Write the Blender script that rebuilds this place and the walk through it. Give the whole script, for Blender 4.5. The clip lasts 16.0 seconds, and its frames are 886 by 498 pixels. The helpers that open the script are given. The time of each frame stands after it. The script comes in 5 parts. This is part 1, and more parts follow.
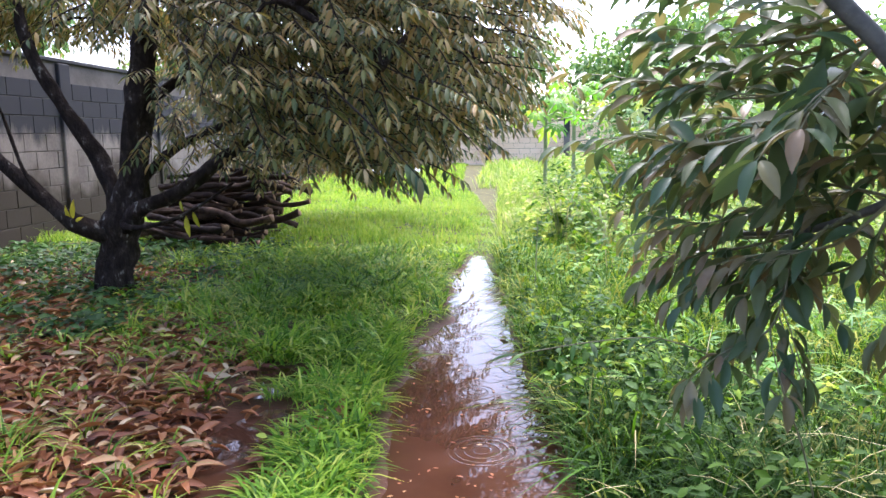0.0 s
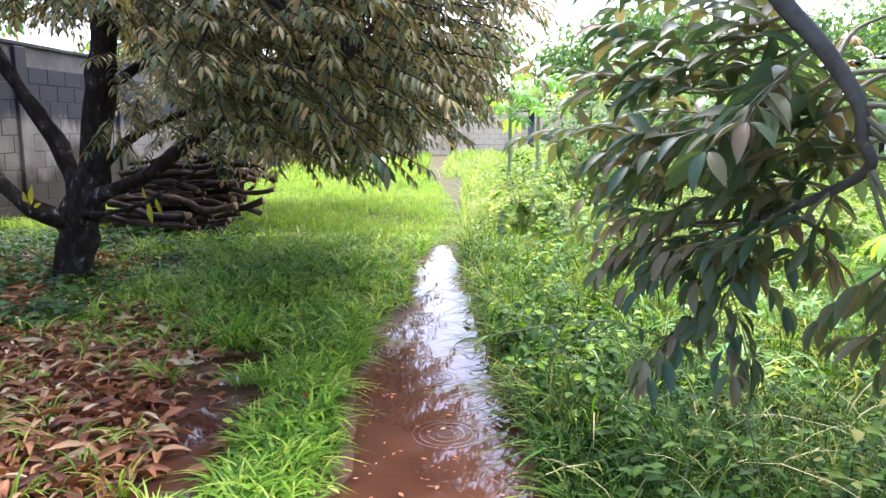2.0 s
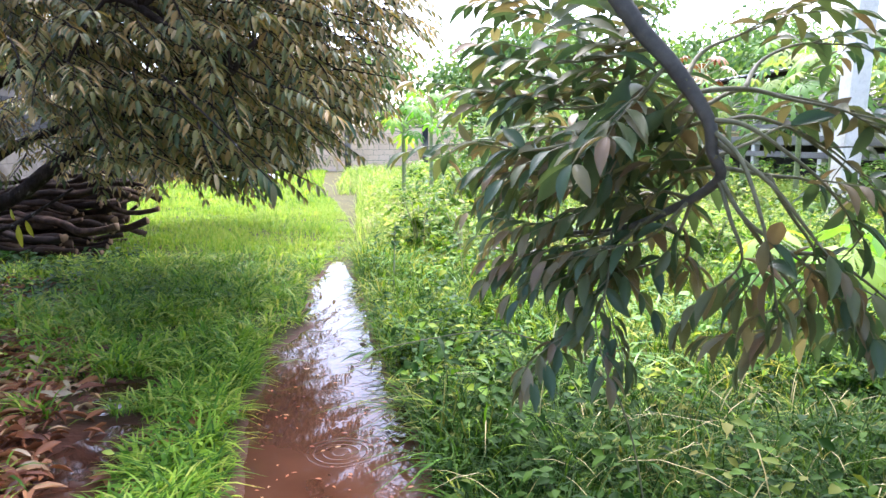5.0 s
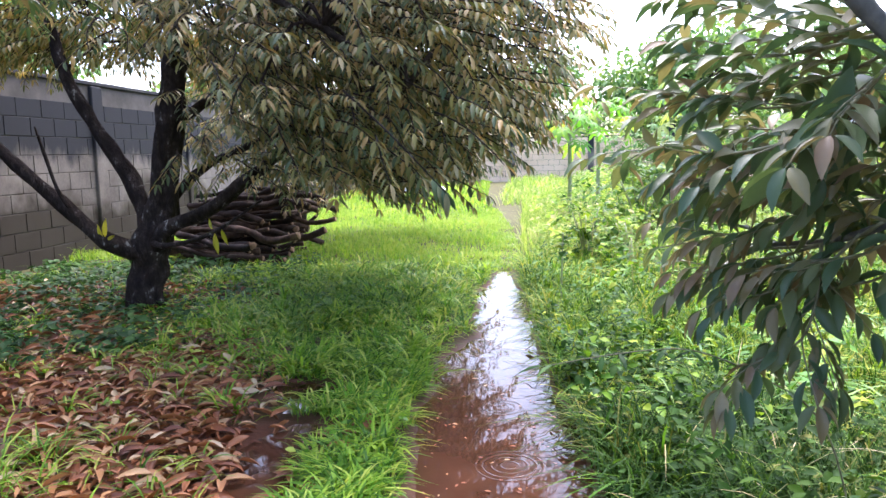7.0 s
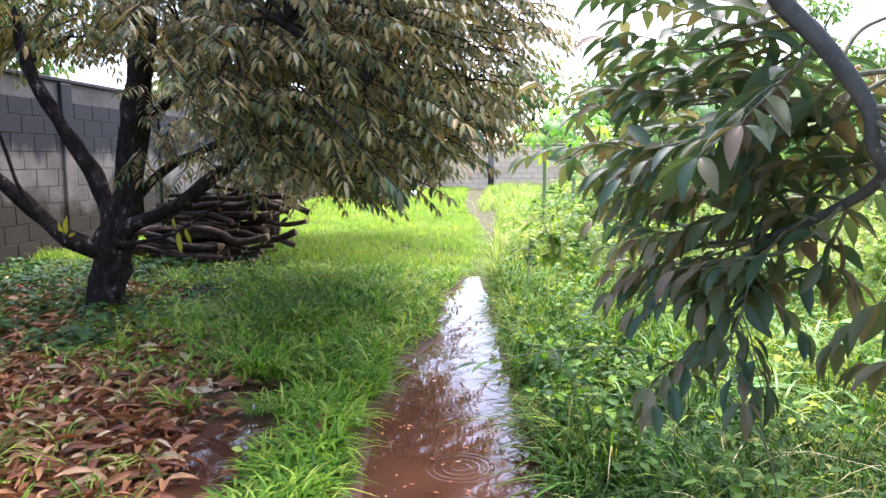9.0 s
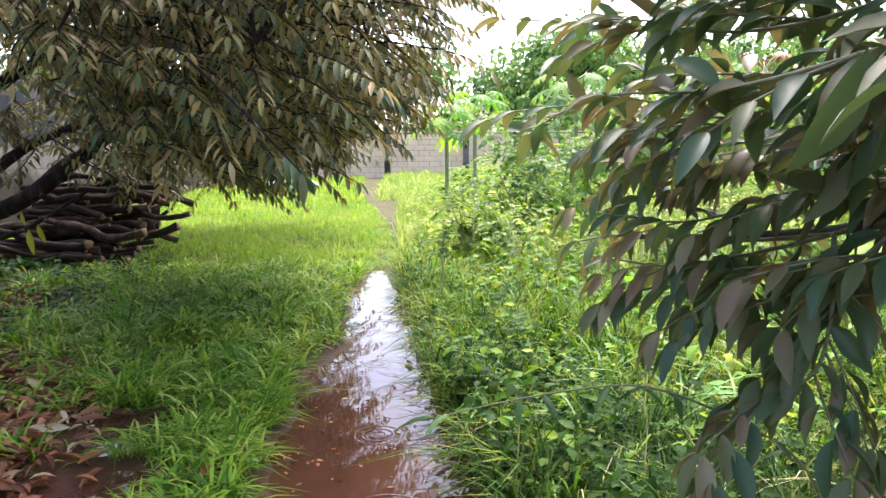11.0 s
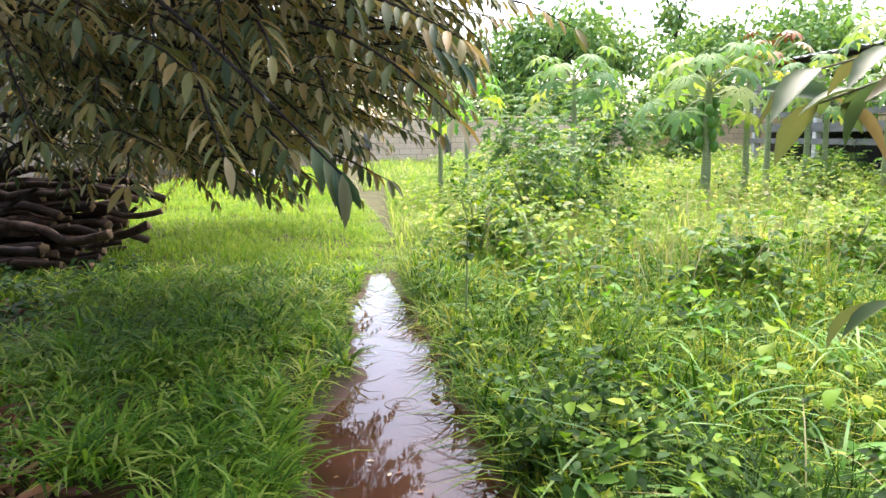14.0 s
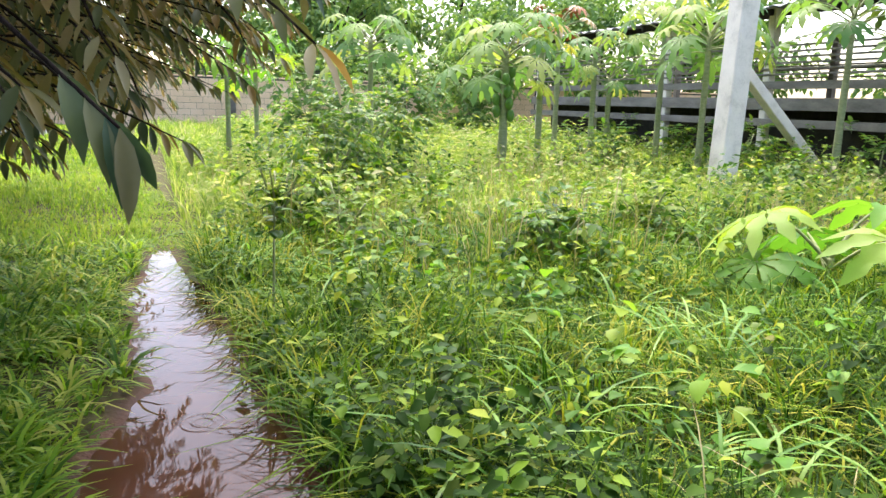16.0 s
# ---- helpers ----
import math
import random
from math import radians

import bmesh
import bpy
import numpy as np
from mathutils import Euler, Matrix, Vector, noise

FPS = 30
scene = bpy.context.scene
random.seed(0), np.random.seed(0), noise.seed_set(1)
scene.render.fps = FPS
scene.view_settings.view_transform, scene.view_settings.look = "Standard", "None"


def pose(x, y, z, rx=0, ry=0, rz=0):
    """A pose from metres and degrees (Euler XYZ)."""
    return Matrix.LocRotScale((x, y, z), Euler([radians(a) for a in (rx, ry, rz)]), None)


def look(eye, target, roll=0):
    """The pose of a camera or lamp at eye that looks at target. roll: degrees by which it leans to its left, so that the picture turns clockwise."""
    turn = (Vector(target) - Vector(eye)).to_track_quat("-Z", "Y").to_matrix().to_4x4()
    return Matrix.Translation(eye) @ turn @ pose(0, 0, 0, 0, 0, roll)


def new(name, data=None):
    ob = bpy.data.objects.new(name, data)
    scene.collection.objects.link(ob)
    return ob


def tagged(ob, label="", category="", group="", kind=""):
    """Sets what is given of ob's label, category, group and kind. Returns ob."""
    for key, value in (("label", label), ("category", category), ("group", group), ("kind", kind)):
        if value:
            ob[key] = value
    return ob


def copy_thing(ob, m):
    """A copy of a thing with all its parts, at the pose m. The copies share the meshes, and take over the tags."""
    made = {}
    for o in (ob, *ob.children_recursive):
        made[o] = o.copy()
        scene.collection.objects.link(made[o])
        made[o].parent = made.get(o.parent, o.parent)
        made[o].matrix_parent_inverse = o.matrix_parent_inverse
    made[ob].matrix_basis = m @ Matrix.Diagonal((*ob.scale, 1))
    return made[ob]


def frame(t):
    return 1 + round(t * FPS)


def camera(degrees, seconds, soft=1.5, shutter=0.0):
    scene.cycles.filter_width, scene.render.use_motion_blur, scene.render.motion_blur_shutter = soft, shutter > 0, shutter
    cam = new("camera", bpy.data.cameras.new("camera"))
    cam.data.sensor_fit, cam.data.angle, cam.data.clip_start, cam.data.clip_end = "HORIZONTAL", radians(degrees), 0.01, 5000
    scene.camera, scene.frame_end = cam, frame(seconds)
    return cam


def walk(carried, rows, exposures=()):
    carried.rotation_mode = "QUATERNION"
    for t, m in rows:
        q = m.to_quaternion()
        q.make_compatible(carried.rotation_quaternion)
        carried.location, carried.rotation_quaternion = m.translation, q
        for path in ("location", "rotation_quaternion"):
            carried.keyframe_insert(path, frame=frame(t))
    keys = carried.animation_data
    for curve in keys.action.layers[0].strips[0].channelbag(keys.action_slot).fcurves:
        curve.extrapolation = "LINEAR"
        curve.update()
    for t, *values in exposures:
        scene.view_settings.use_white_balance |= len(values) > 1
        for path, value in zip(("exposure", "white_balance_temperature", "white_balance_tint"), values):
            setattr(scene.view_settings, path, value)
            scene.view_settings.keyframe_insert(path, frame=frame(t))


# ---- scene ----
import itertools

cam = camera(62.7, 16.0)
PATH = [
    (0, (0.063, 0.226, 1.345), (-0.096, 2.195, 1.034), -0.6),
    (0.5, (0.029, 0.209, 1.344), (-0.275, 2.157, 1.009), -0.5),
    (1, (0.0, 0.209, 1.349), (-0.38, 2.148, 1.041), -0.6),
    (1.5, (0.008, 0.185, 1.351), (-0.393, 2.127, 1.088), -1.0),
    (2, (0.061, 0.169, 1.343), (0.0, 2.139, 1.005), 0.2),
    (2.5, (0.095, 0.169, 1.339), (0.223, 2.133, 0.986), 0.7),
    (3, (0.096, 0.158, 1.347), (0.352, 2.123, 1.074), 1.0),
    (3.2, (0.101, 0.146, 1.347), (0.373, 2.109, 1.076), 0.8),
    (5.3, (0.091, 0.158, 1.339), (0.306, 2.124, 1.042), -0.1),
    (5.5, (0.086, 0.166, 1.336), (0.357, 2.126, 1.043), 0.0),
    (6, (0.085, 0.194, 1.324), (0.336, 2.156, 1.03), -0.2),
    (6.5, (0.077, 0.213, 1.318), (0.229, 2.179, 0.984), -0.4),
    (7, (0.055, 0.206, 1.334), (-0.17, 2.176, 1.072), -1.2),
    (7.5, (0.022, 0.173, 1.347), (-0.656, 2.041, 1.125), -2.1),
    (8, (0.037, 0.183, 1.346), (-0.692, 2.035, 1.154), -2.3),
    (8.5, (0.114, 0.193, 1.309), (-0.374, 2.117, 1.06), -1.1),
    (9, (0.165, 0.236, 1.297), (-0.006, 2.214, 1.053), -0.1),
    (9.2, (0.163, 0.264, 1.283), (0.108, 2.241, 0.986), 0.3),
    (11.3, (0.039, 0.901, 1.246), (0.233, 2.875, 0.986), -0.6),
    (11.5, (0.049, 0.924, 1.266), (0.338, 2.898, 1.122), 0.0),
    (12, (0.009, 0.915, 1.265), (0.292, 2.893, 1.187), 0.4),
    (12.5, (-0.063, 1.044, 1.279), (0.202, 2.999, 0.949), 0.0),
    (13, (-0.192, 1.291, 1.277), (0.128, 3.24, 0.963), 0.3),
    (13.5, (-0.236, 1.454, 1.276), (-0.003, 3.391, 0.838), -0.6),
    (14, (-0.203, 1.706, 1.246), (-0.022, 3.674, 0.937), -0.7),
    (14.5, (-0.155, 1.949, 1.215), (0.121, 3.906, 0.909), -0.0),
    (15, (-0.147, 1.99, 1.205), (0.255, 3.909, 0.81), 0.6),
    (15.5, (-0.218, 2.106, 1.214), (0.335, 4.0, 0.885), 1.5),
    (16, (-0.24, 2.277, 1.209), (0.497, 4.094, 0.813), 1.5),
]
walk(cam, [(t, look(eye, target, roll)) for t, eye, target, roll in PATH], [(0.0, 2.6, 6050, 23), (3.0, 2.75, 6050, 23), (9.2, 2.7, 6050, 23), (11.3, 2.4, 6550, 20), (12.0, 1.75, 6550, 20), (12.5, 1.85, 6550, 20), (13.0, 2.4, 6750, 17), (14.0, 2.45, 6750, 17), (16.0, 2.25, 6950, 17)])

# ---- sky, sun ----
world = bpy.data.worlds.new("sky")
scene.world = world
world.use_nodes = True
wn = world.node_tree.nodes
sky = wn.new("ShaderNodeTexSky")
sky.sky_type = "NISHITA"
sky.sun_disc = False
sky.sun_elevation, sky.sun_rotation = radians(62), radians(16)
sky.air_density, sky.dust_density, sky.ozone_density = 1.0, 3.0, 1.0
wn["Background"].inputs["Strength"].default_value = 0.15
world.node_tree.links.new(sky.outputs[0], wn["Background"].inputs["Color"])
sun = new("sun", bpy.data.lights.new("sun", "SUN"))
sun.data.energy, sun.data.angle, sun.data.color = 1.5, radians(50), (1.0, 0.98, 0.93)
sun.matrix_world = look((2, 7, 14), (0, 0, 0))

rng = np.random.default_rng(7)


# ---- materials ----
def nodes_of(name):
    m = bpy.data.materials.new(name)
    m.use_nodes = True
    nt = m.node_tree
    return m, nt, nt.nodes["Principled BSDF"]


def ramp(nt, fac, stops):
    r = nt.nodes.new("ShaderNodeValToRGB")
    el = r.color_ramp.elements
    while len(el) < len(stops):
        el.new(0.5)
    for e, (p, c) in zip(el, stops):
        e.position, e.color = p, (*c, 1)
    nt.links.new(fac, r.inputs[0])
    return r.outputs[0]


def noise_out(nt, scale, detail=4.0, rough=0.55, stretch=None, coord="Position"):
    src = nt.nodes.new("ShaderNodeNewGeometry").outputs["Position"] if coord == "Position" else nt.nodes.new("ShaderNodeTexCoord").outputs["Object"]
    if stretch:
        mp = nt.nodes.new("ShaderNodeMapping")
        mp.inputs["Scale"].default_value = stretch
        nt.links.new(src, mp.inputs[0])
        src = mp.outputs[0]
    n = nt.nodes.new("ShaderNodeTexNoise")
    n.inputs["Scale"].default_value, n.inputs["Detail"].default_value, n.inputs["Roughness"].default_value = scale, detail, rough
    nt.links.new(src, n.inputs["Vector"])
    return n.outputs["Fac"]


def math_out(nt, op, a, b):
    n = nt.nodes.new("ShaderNodeMath")
    n.operation = op
    for i, v in enumerate((a, b)):
        if isinstance(v, (int, float)):
            n.inputs[i].default_value = v
        else:
            nt.links.new(v, n.inputs[i])
    return n.outputs[0]


def mix_out(nt, fac, a, b, blend="MIX"):
    n = nt.nodes.new("ShaderNodeMix")
    n.data_type, n.blend_type = "RGBA", blend
    for sock, v in ((n.inputs["Factor"], fac), (n.inputs["A"], a), (n.inputs["B"], b)):
        if isinstance(v, (int, float)):
            sock.default_value = v
        elif isinstance(v, tuple):
            sock.default_value = (*v, 1)
        else:
            nt.links.new(v, sock)
    return n.outputs["Result"]


def bump(nt, bsdf, height, strength, distance):
    b = nt.nodes.new("ShaderNodeBump")
    b.inputs["Strength"].default_value, b.inputs["Distance"].default_value = strength, distance
    nt.links.new(height, b.inputs["Height"])
    nt.links.new(b.outputs[0], bsdf.inputs["Normal"])


def foliage(name, stops, through_light=0.35, rough=0.45, patch=2.0, spec=0.18, glow=(1.35, 1.3, 0.6)):
    """Leaves and blades: a colour for each piece, a slow drift over the ground, light passing through."""
    m, nt, p = nodes_of(name)
    geo = nt.nodes.new("ShaderNodeNewGeometry")
    info = nt.nodes.new("ShaderNodeObjectInfo")
    own = math_out(nt, "FRACT", math_out(nt, "ADD", geo.outputs["Random Per Island"], info.outputs["Random"]), 0)
    drift = math_out(nt, "SUBTRACT", noise_out(nt, patch, 2.0), 0.5)
    fac = math_out(nt, "ADD", own, math_out(nt, "MULTIPLY", drift, 0.9))
    col = ramp(nt, fac, stops)
    grain = noise_out(nt, 90, 2.0)
    col = mix_out(nt, math_out(nt, "MULTIPLY", grain, 0.35), col, mix_out(nt, 1.0, col, (0.62, 0.66, 0.5), "MULTIPLY"))
    nt.links.new(col, p.inputs["Base Color"])
    p.inputs["Roughness"].default_value = rough
    p.inputs["Specular IOR Level"].default_value = spec
    tr = nt.nodes.new("ShaderNodeBsdfTranslucent")
    nt.links.new(mix_out(nt, 1.0, col, glow, "MULTIPLY"), tr.inputs["Color"])
    mx = nt.nodes.new("ShaderNodeMixShader")
    mx.inputs[0].default_value = through_light
    nt.links.new(p.outputs[0], mx.inputs[1])
    nt.links.new(tr.outputs[0], mx.inputs[2])
    nt.links.new(mx.outputs[0], nt.nodes["Material Output"].inputs["Surface"])
    return m


def plain(name, stops, scale, rough=0.8, relief=0.3, depth=0.01, stretch=None, fine=60, spec=0.3, own=0.0, coord="Position"):
    """A solid surface: colour by coarse and fine noise, relief by the same."""
    m, nt, p = nodes_of(name)
    coarse = noise_out(nt, scale, 5.0, 0.6, stretch, coord)
    small = noise_out(nt, fine, 3.0, 0.6, stretch, coord)
    fac = math_out(nt, "ADD", math_out(nt, "MULTIPLY", coarse, 0.75), math_out(nt, "MULTIPLY", small, 0.25))
    if own:
        info = nt.nodes.new("ShaderNodeObjectInfo")
        geo = nt.nodes.new("ShaderNodeNewGeometry")
        r = math_out(nt, "FRACT", math_out(nt, "ADD", geo.outputs["Random Per Island"], info.outputs["Random"]), 0)
        fac = math_out(nt, "ADD", fac, math_out(nt, "MULTIPLY", math_out(nt, "SUBTRACT", r, 0.5), own))
    nt.links.new(ramp(nt, fac, stops), p.inputs["Base Color"])
    p.inputs["Roughness"].default_value, p.inputs["Specular IOR Level"].default_value = rough, spec
    if relief:
        bump(nt, p, math_out(nt, "ADD", coarse, math_out(nt, "MULTIPLY", small, 0.4)), relief, depth)
    return m


LAWN = foliage("lawn_blades", [(0.0, (0.045, 0.130, 0.015)), (0.4, (0.145, 0.310, 0.028)), (0.75, (0.300, 0.470, 0.050)), (1.0, (0.540, 0.570, 0.140))], 0.45, 0.45, 0.7, 0.22)
# a yellower lawn colour that carries the open ground's sunlight
LAWN_FAR = foliage("sunlit_lawn_blades", [(0.0, (0.105, 0.230, 0.018)), (0.5, (0.200, 0.350, 0.034)), (1.0, (0.330, 0.410, 0.080))], 0.5, 0.6, 0.5)
TALL = foliage("tall_grass_blades", [(0.0, (0.016, 0.055, 0.006)), (0.4, (0.060, 0.155, 0.012)), (0.8, (0.190, 0.310, 0.022)), (1.0, (0.420, 0.420, 0.070))], 0.36, 0.5, 0.8, 0.08)
ARCH = foliage("arching_blades", [(0.0, (0.055, 0.180, 0.018)), (0.5, (0.120, 0.310, 0.032)), (1.0, (0.260, 0.430, 0.100))], 0.42, 0.4, 0.8, 0.25)
# dark bank grass, deepened further in colour to carry the tree's shade
SHADED_BANK = foliage("shade_darkened_bank_grass", [(0.0, (0.009, 0.032, 0.005)), (0.5, (0.022, 0.064, 0.008)), (0.9, (0.055, 0.118, 0.012)), (1.0, (0.150, 0.160, 0.040))], 0.28, 0.6, 0.9, 0.07)
HERB = foliage("herb_leaves", [(0.0, (0.016, 0.060, 0.008)), (0.5, (0.056, 0.150, 0.014)), (0.85, (0.165, 0.300, 0.024)), (1.0, (0.310, 0.390, 0.040))], 0.3, 0.5, 1.0, 0.1)
# pale meadow colour, brightened further to carry haze
HERB_FAR = foliage("haze_lightened_meadow_leaves", [(0.0, (0.109, 0.221, 0.039)), (0.5, (0.229, 0.351, 0.070)), (0.85, (0.347, 0.432, 0.139)), (1.0, (0.457, 0.443, 0.278))], 0.5, 0.6, 0.6)
COVER = foliage("ground_cover_leaves", [(0.0, (0.014, 0.050, 0.014)), (0.6, (0.036, 0.105, 0.026)), (1.0, (0.080, 0.170, 0.045))], 0.35, 0.5, 1.5)
DURIAN = foliage("durian_leaves", [(0.0, (0.065, 0.100, 0.045)), (0.35, (0.135, 0.155, 0.052)), (0.6, (0.245, 0.210, 0.058)), (0.85, (0.335, 0.220, 0.075)), (1.0, (0.450, 0.400, 0.230))], 0.34, 0.4, 1.2, 0.3, (1.1, 1.0, 0.6))
NEAR_DURIAN = foliage("near_durian_leaves", [(0.0, (0.055, 0.105, 0.055)), (0.45, (0.100, 0.145, 0.060)), (0.7, (0.155, 0.158, 0.068)), (0.9, (0.215, 0.145, 0.085)), (1.0, (0.290, 0.245, 0.140))], 0.32, 0.38, 2.0, 0.32, (1.0, 1.05, 0.6))
CITRUS = foliage("citrus_leaves", [(0.0, (0.045, 0.122, 0.030)), (0.6, (0.112, 0.245, 0.042)), (1.0, (0.300, 0.393, 0.063))], 0.4, 0.42, 1.5)
LIME = foliage("young_leaves", [(0.0, (0.073, 0.223, 0.027)), (0.6, (0.147, 0.335, 0.040)), (1.0, (0.309, 0.428, 0.066))], 0.45, 0.4, 1.0)
PAPAYA = foliage("papaya_leaves", [(0.0, (0.088, 0.206, 0.063)), (0.6, (0.176, 0.319, 0.084)), (1.0, (0.353, 0.412, 0.125))], 0.4, 0.45, 0.8)
# brightened too, so that the colour itself carries the haze
DISTANT = foliage("distant_leaves", [(0.0, (0.065, 0.150, 0.052)), (0.6, (0.130, 0.250, 0.072)), (1.0, (0.234, 0.338, 0.104))], 0.35, 0.6, 0.25)
YELLOW = foliage("yellow_leaves", [(0.0, (0.336, 0.323, 0.030)), (1.0, (0.480, 0.442, 0.060))], 0.4, 0.5, 2.0)
FALLEN = foliage("fallen_leaves", [(0.0, (0.100, 0.030, 0.013)), (0.3, (0.240, 0.078, 0.032)), (0.65, (0.400, 0.155, 0.060)), (0.85, (0.500, 0.280, 0.125)), (1.0, (0.600, 0.450, 0.280))], 0.1, 0.4, 1.5, 0.35)
STRAW = foliage("dry_stalks", [(0.0, (0.30, 0.26, 0.11)), (1.0, (0.45, 0.40, 0.22))], 0.2, 0.6, 2.0)
BARK = plain("dark_bark", [(0.3, (0.012, 0.009, 0.008)), (0.5, (0.028, 0.021, 0.018)), (0.6, (0.050, 0.040, 0.034)), (0.65, (0.22, 0.21, 0.185)), (0.75, (0.30, 0.29, 0.255))], 14, 0.95, 1.0, 0.03, (1, 1, 0.5), 60, 0.08)
LIMB = plain("grey_limb_bark", [(0.3, (0.06, 0.06, 0.055)), (0.6, (0.13, 0.125, 0.11)), (0.8, (0.24, 0.23, 0.2))], 20, 0.7, 0.5, 0.004, None, 90)
TWIG = plain("olive_twigs", [(0.3, (0.10, 0.10, 0.05)), (0.7, (0.22, 0.21, 0.12))], 30, 0.6, 0.2, 0.002)
LOGBARK = plain("log_bark", [(0.3, (0.015, 0.008, 0.006)), (0.55, (0.045, 0.025, 0.016)), (0.75, (0.115, 0.068, 0.043))], 10, 0.8, 0.8, 0.015, (1, 1, 1), 50, own=0.35, coord="Object")
ROOTBARK = plain("dark_root_bark", [(0.3, (0.014, 0.008, 0.006)), (0.5, (0.034, 0.019, 0.014)), (0.65, (0.075, 0.045, 0.032)), (0.8, (0.14, 0.095, 0.068))], 9, 0.85, 1.0, 0.03, (1, 1, 1), 40, own=0.3, coord="Object")
PALELOG = plain("pale_log_bark", [(0.3, (0.035, 0.020, 0.012)), (0.5, (0.085, 0.050, 0.030)), (0.75, (0.190, 0.125, 0.075))], 7, 0.75, 0.6, 0.01, (1, 1, 1), 60, coord="Object")
CUTWOOD = plain("cut_wood", [(0.3, (0.14, 0.08, 0.045)), (0.7, (0.28, 0.17, 0.095))], 25, 0.7, 0.3, 0.003)
BLOCK = plain("weathered_concrete_block", [(0.25, (0.065, 0.057, 0.050)), (0.42, (0.13, 0.114, 0.098)), (0.58, (0.195, 0.172, 0.148)), (0.8, (0.28, 0.25, 0.215))], 1.3, 0.9, 0.5, 0.006, (1, 1, 0.6), 45, 0.2, 0.06)


def add_mould(m):
    """Black mould in streaks that run down from the coping, and green-brown splashes of mud low down."""
    nt = m.node_tree
    p = nt.nodes["Principled BSDF"]
    base = p.inputs["Base Color"].links[0].from_socket
    xyz = nt.nodes.new("ShaderNodeSeparateXYZ")
    nt.links.new(nt.nodes.new("ShaderNodeNewGeometry").outputs["Position"], xyz.inputs[0])
    streak = noise_out(nt, 1.1, 7.0, 0.72, (1, 1, 0.3))
    run = math_out(nt, "ADD", math_out(nt, "MULTIPLY", math_out(nt, "SUBTRACT", xyz.outputs["Z"], 1.3), 0.8), streak)
    black = ramp(nt, run, [(0.50, (0, 0, 0)), (0.66, (0.97, 0.97, 0.97))])
    splash = math_out(nt, "ADD", math_out(nt, "MULTIPLY", math_out(nt, "SUBTRACT", 0.85, xyz.outputs["Z"]), 0.5), noise_out(nt, 0.7, 5.0))
    low = ramp(nt, splash, [(0.44, (0, 0, 0)), (0.58, (0.92, 0.92, 0.92))])
    col = mix_out(nt, low, base, (0.030, 0.024, 0.015))
    nt.links.new(mix_out(nt, black, col, (0.022, 0.024, 0.027)), p.inputs["Base Color"])


add_mould(BLOCK)
PALE_BLOCK = plain("pale_render_block", [(0.3, (0.60, 0.41, 0.26)), (0.55, (0.80, 0.57, 0.38)), (0.8, (0.86, 0.67, 0.47))], 0.8, 0.9, 0.3, 0.005, None, 20, 0.2, 0.1)
MORTAR = plain("mortar", [(0.3, (0.048, 0.043, 0.037)), (0.7, (0.120, 0.109, 0.093))], 3, 0.95, 0.5, 0.005)
MOULD = plain("mould_blackened_plaster", [(0.3, (0.012, 0.013, 0.014)), (0.52, (0.028, 0.029, 0.030)), (0.66, (0.055, 0.055, 0.054)), (0.8, (0.12, 0.115, 0.105))], 1.6, 0.9, 0.5, 0.008, (1, 1, 0.35), 30)
CONCRETE = plain("pale_concrete", [(0.3, (0.495, 0.447, 0.365)), (0.5, (0.748, 0.686, 0.586)), (0.75, (0.880, 0.811, 0.701))], 3, 0.85, 0.3, 0.004, None, 50)
GREYWOOD = plain("weathered_timber", [(0.3, (0.13, 0.115, 0.10)), (0.6, (0.26, 0.235, 0.20)), (0.8, (0.38, 0.35, 0.30))], 6, 0.8, 0.4, 0.004, (1, 0.3, 1), 60)
# dark rafters, and the sheets that stand in for shade below the floor
DARKWOOD_AND_SHADE = plain("dark_timber_and_shade", [(0.3, (0.02, 0.018, 0.016)), (0.7, (0.06, 0.052, 0.045))], 5, 0.85, 0.3, 0.004)
SHEET = plain("roof_sheet", [(0.3, (0.16, 0.17, 0.18)), (0.7, (0.34, 0.35, 0.36))], 2, 0.5, 0.1, 0.003)
STONE = plain("white_stone", [(0.3, (0.42, 0.41, 0.38)), (0.7, (0.66, 0.65, 0.62))], 12, 0.8, 0.4, 0.01)
STEMS = plain("pale_green_stem", [(0.3, (0.17, 0.21, 0.09)), (0.7, (0.34, 0.36, 0.19))], 12, 0.6, 0.3, 0.004, (1, 1, 3), 60)
FRUIT = plain("green_fruit", [(0.3, (0.06, 0.16, 0.03)), (0.7, (0.12, 0.25, 0.04))], 14, 0.4, 0.1, 0.002)


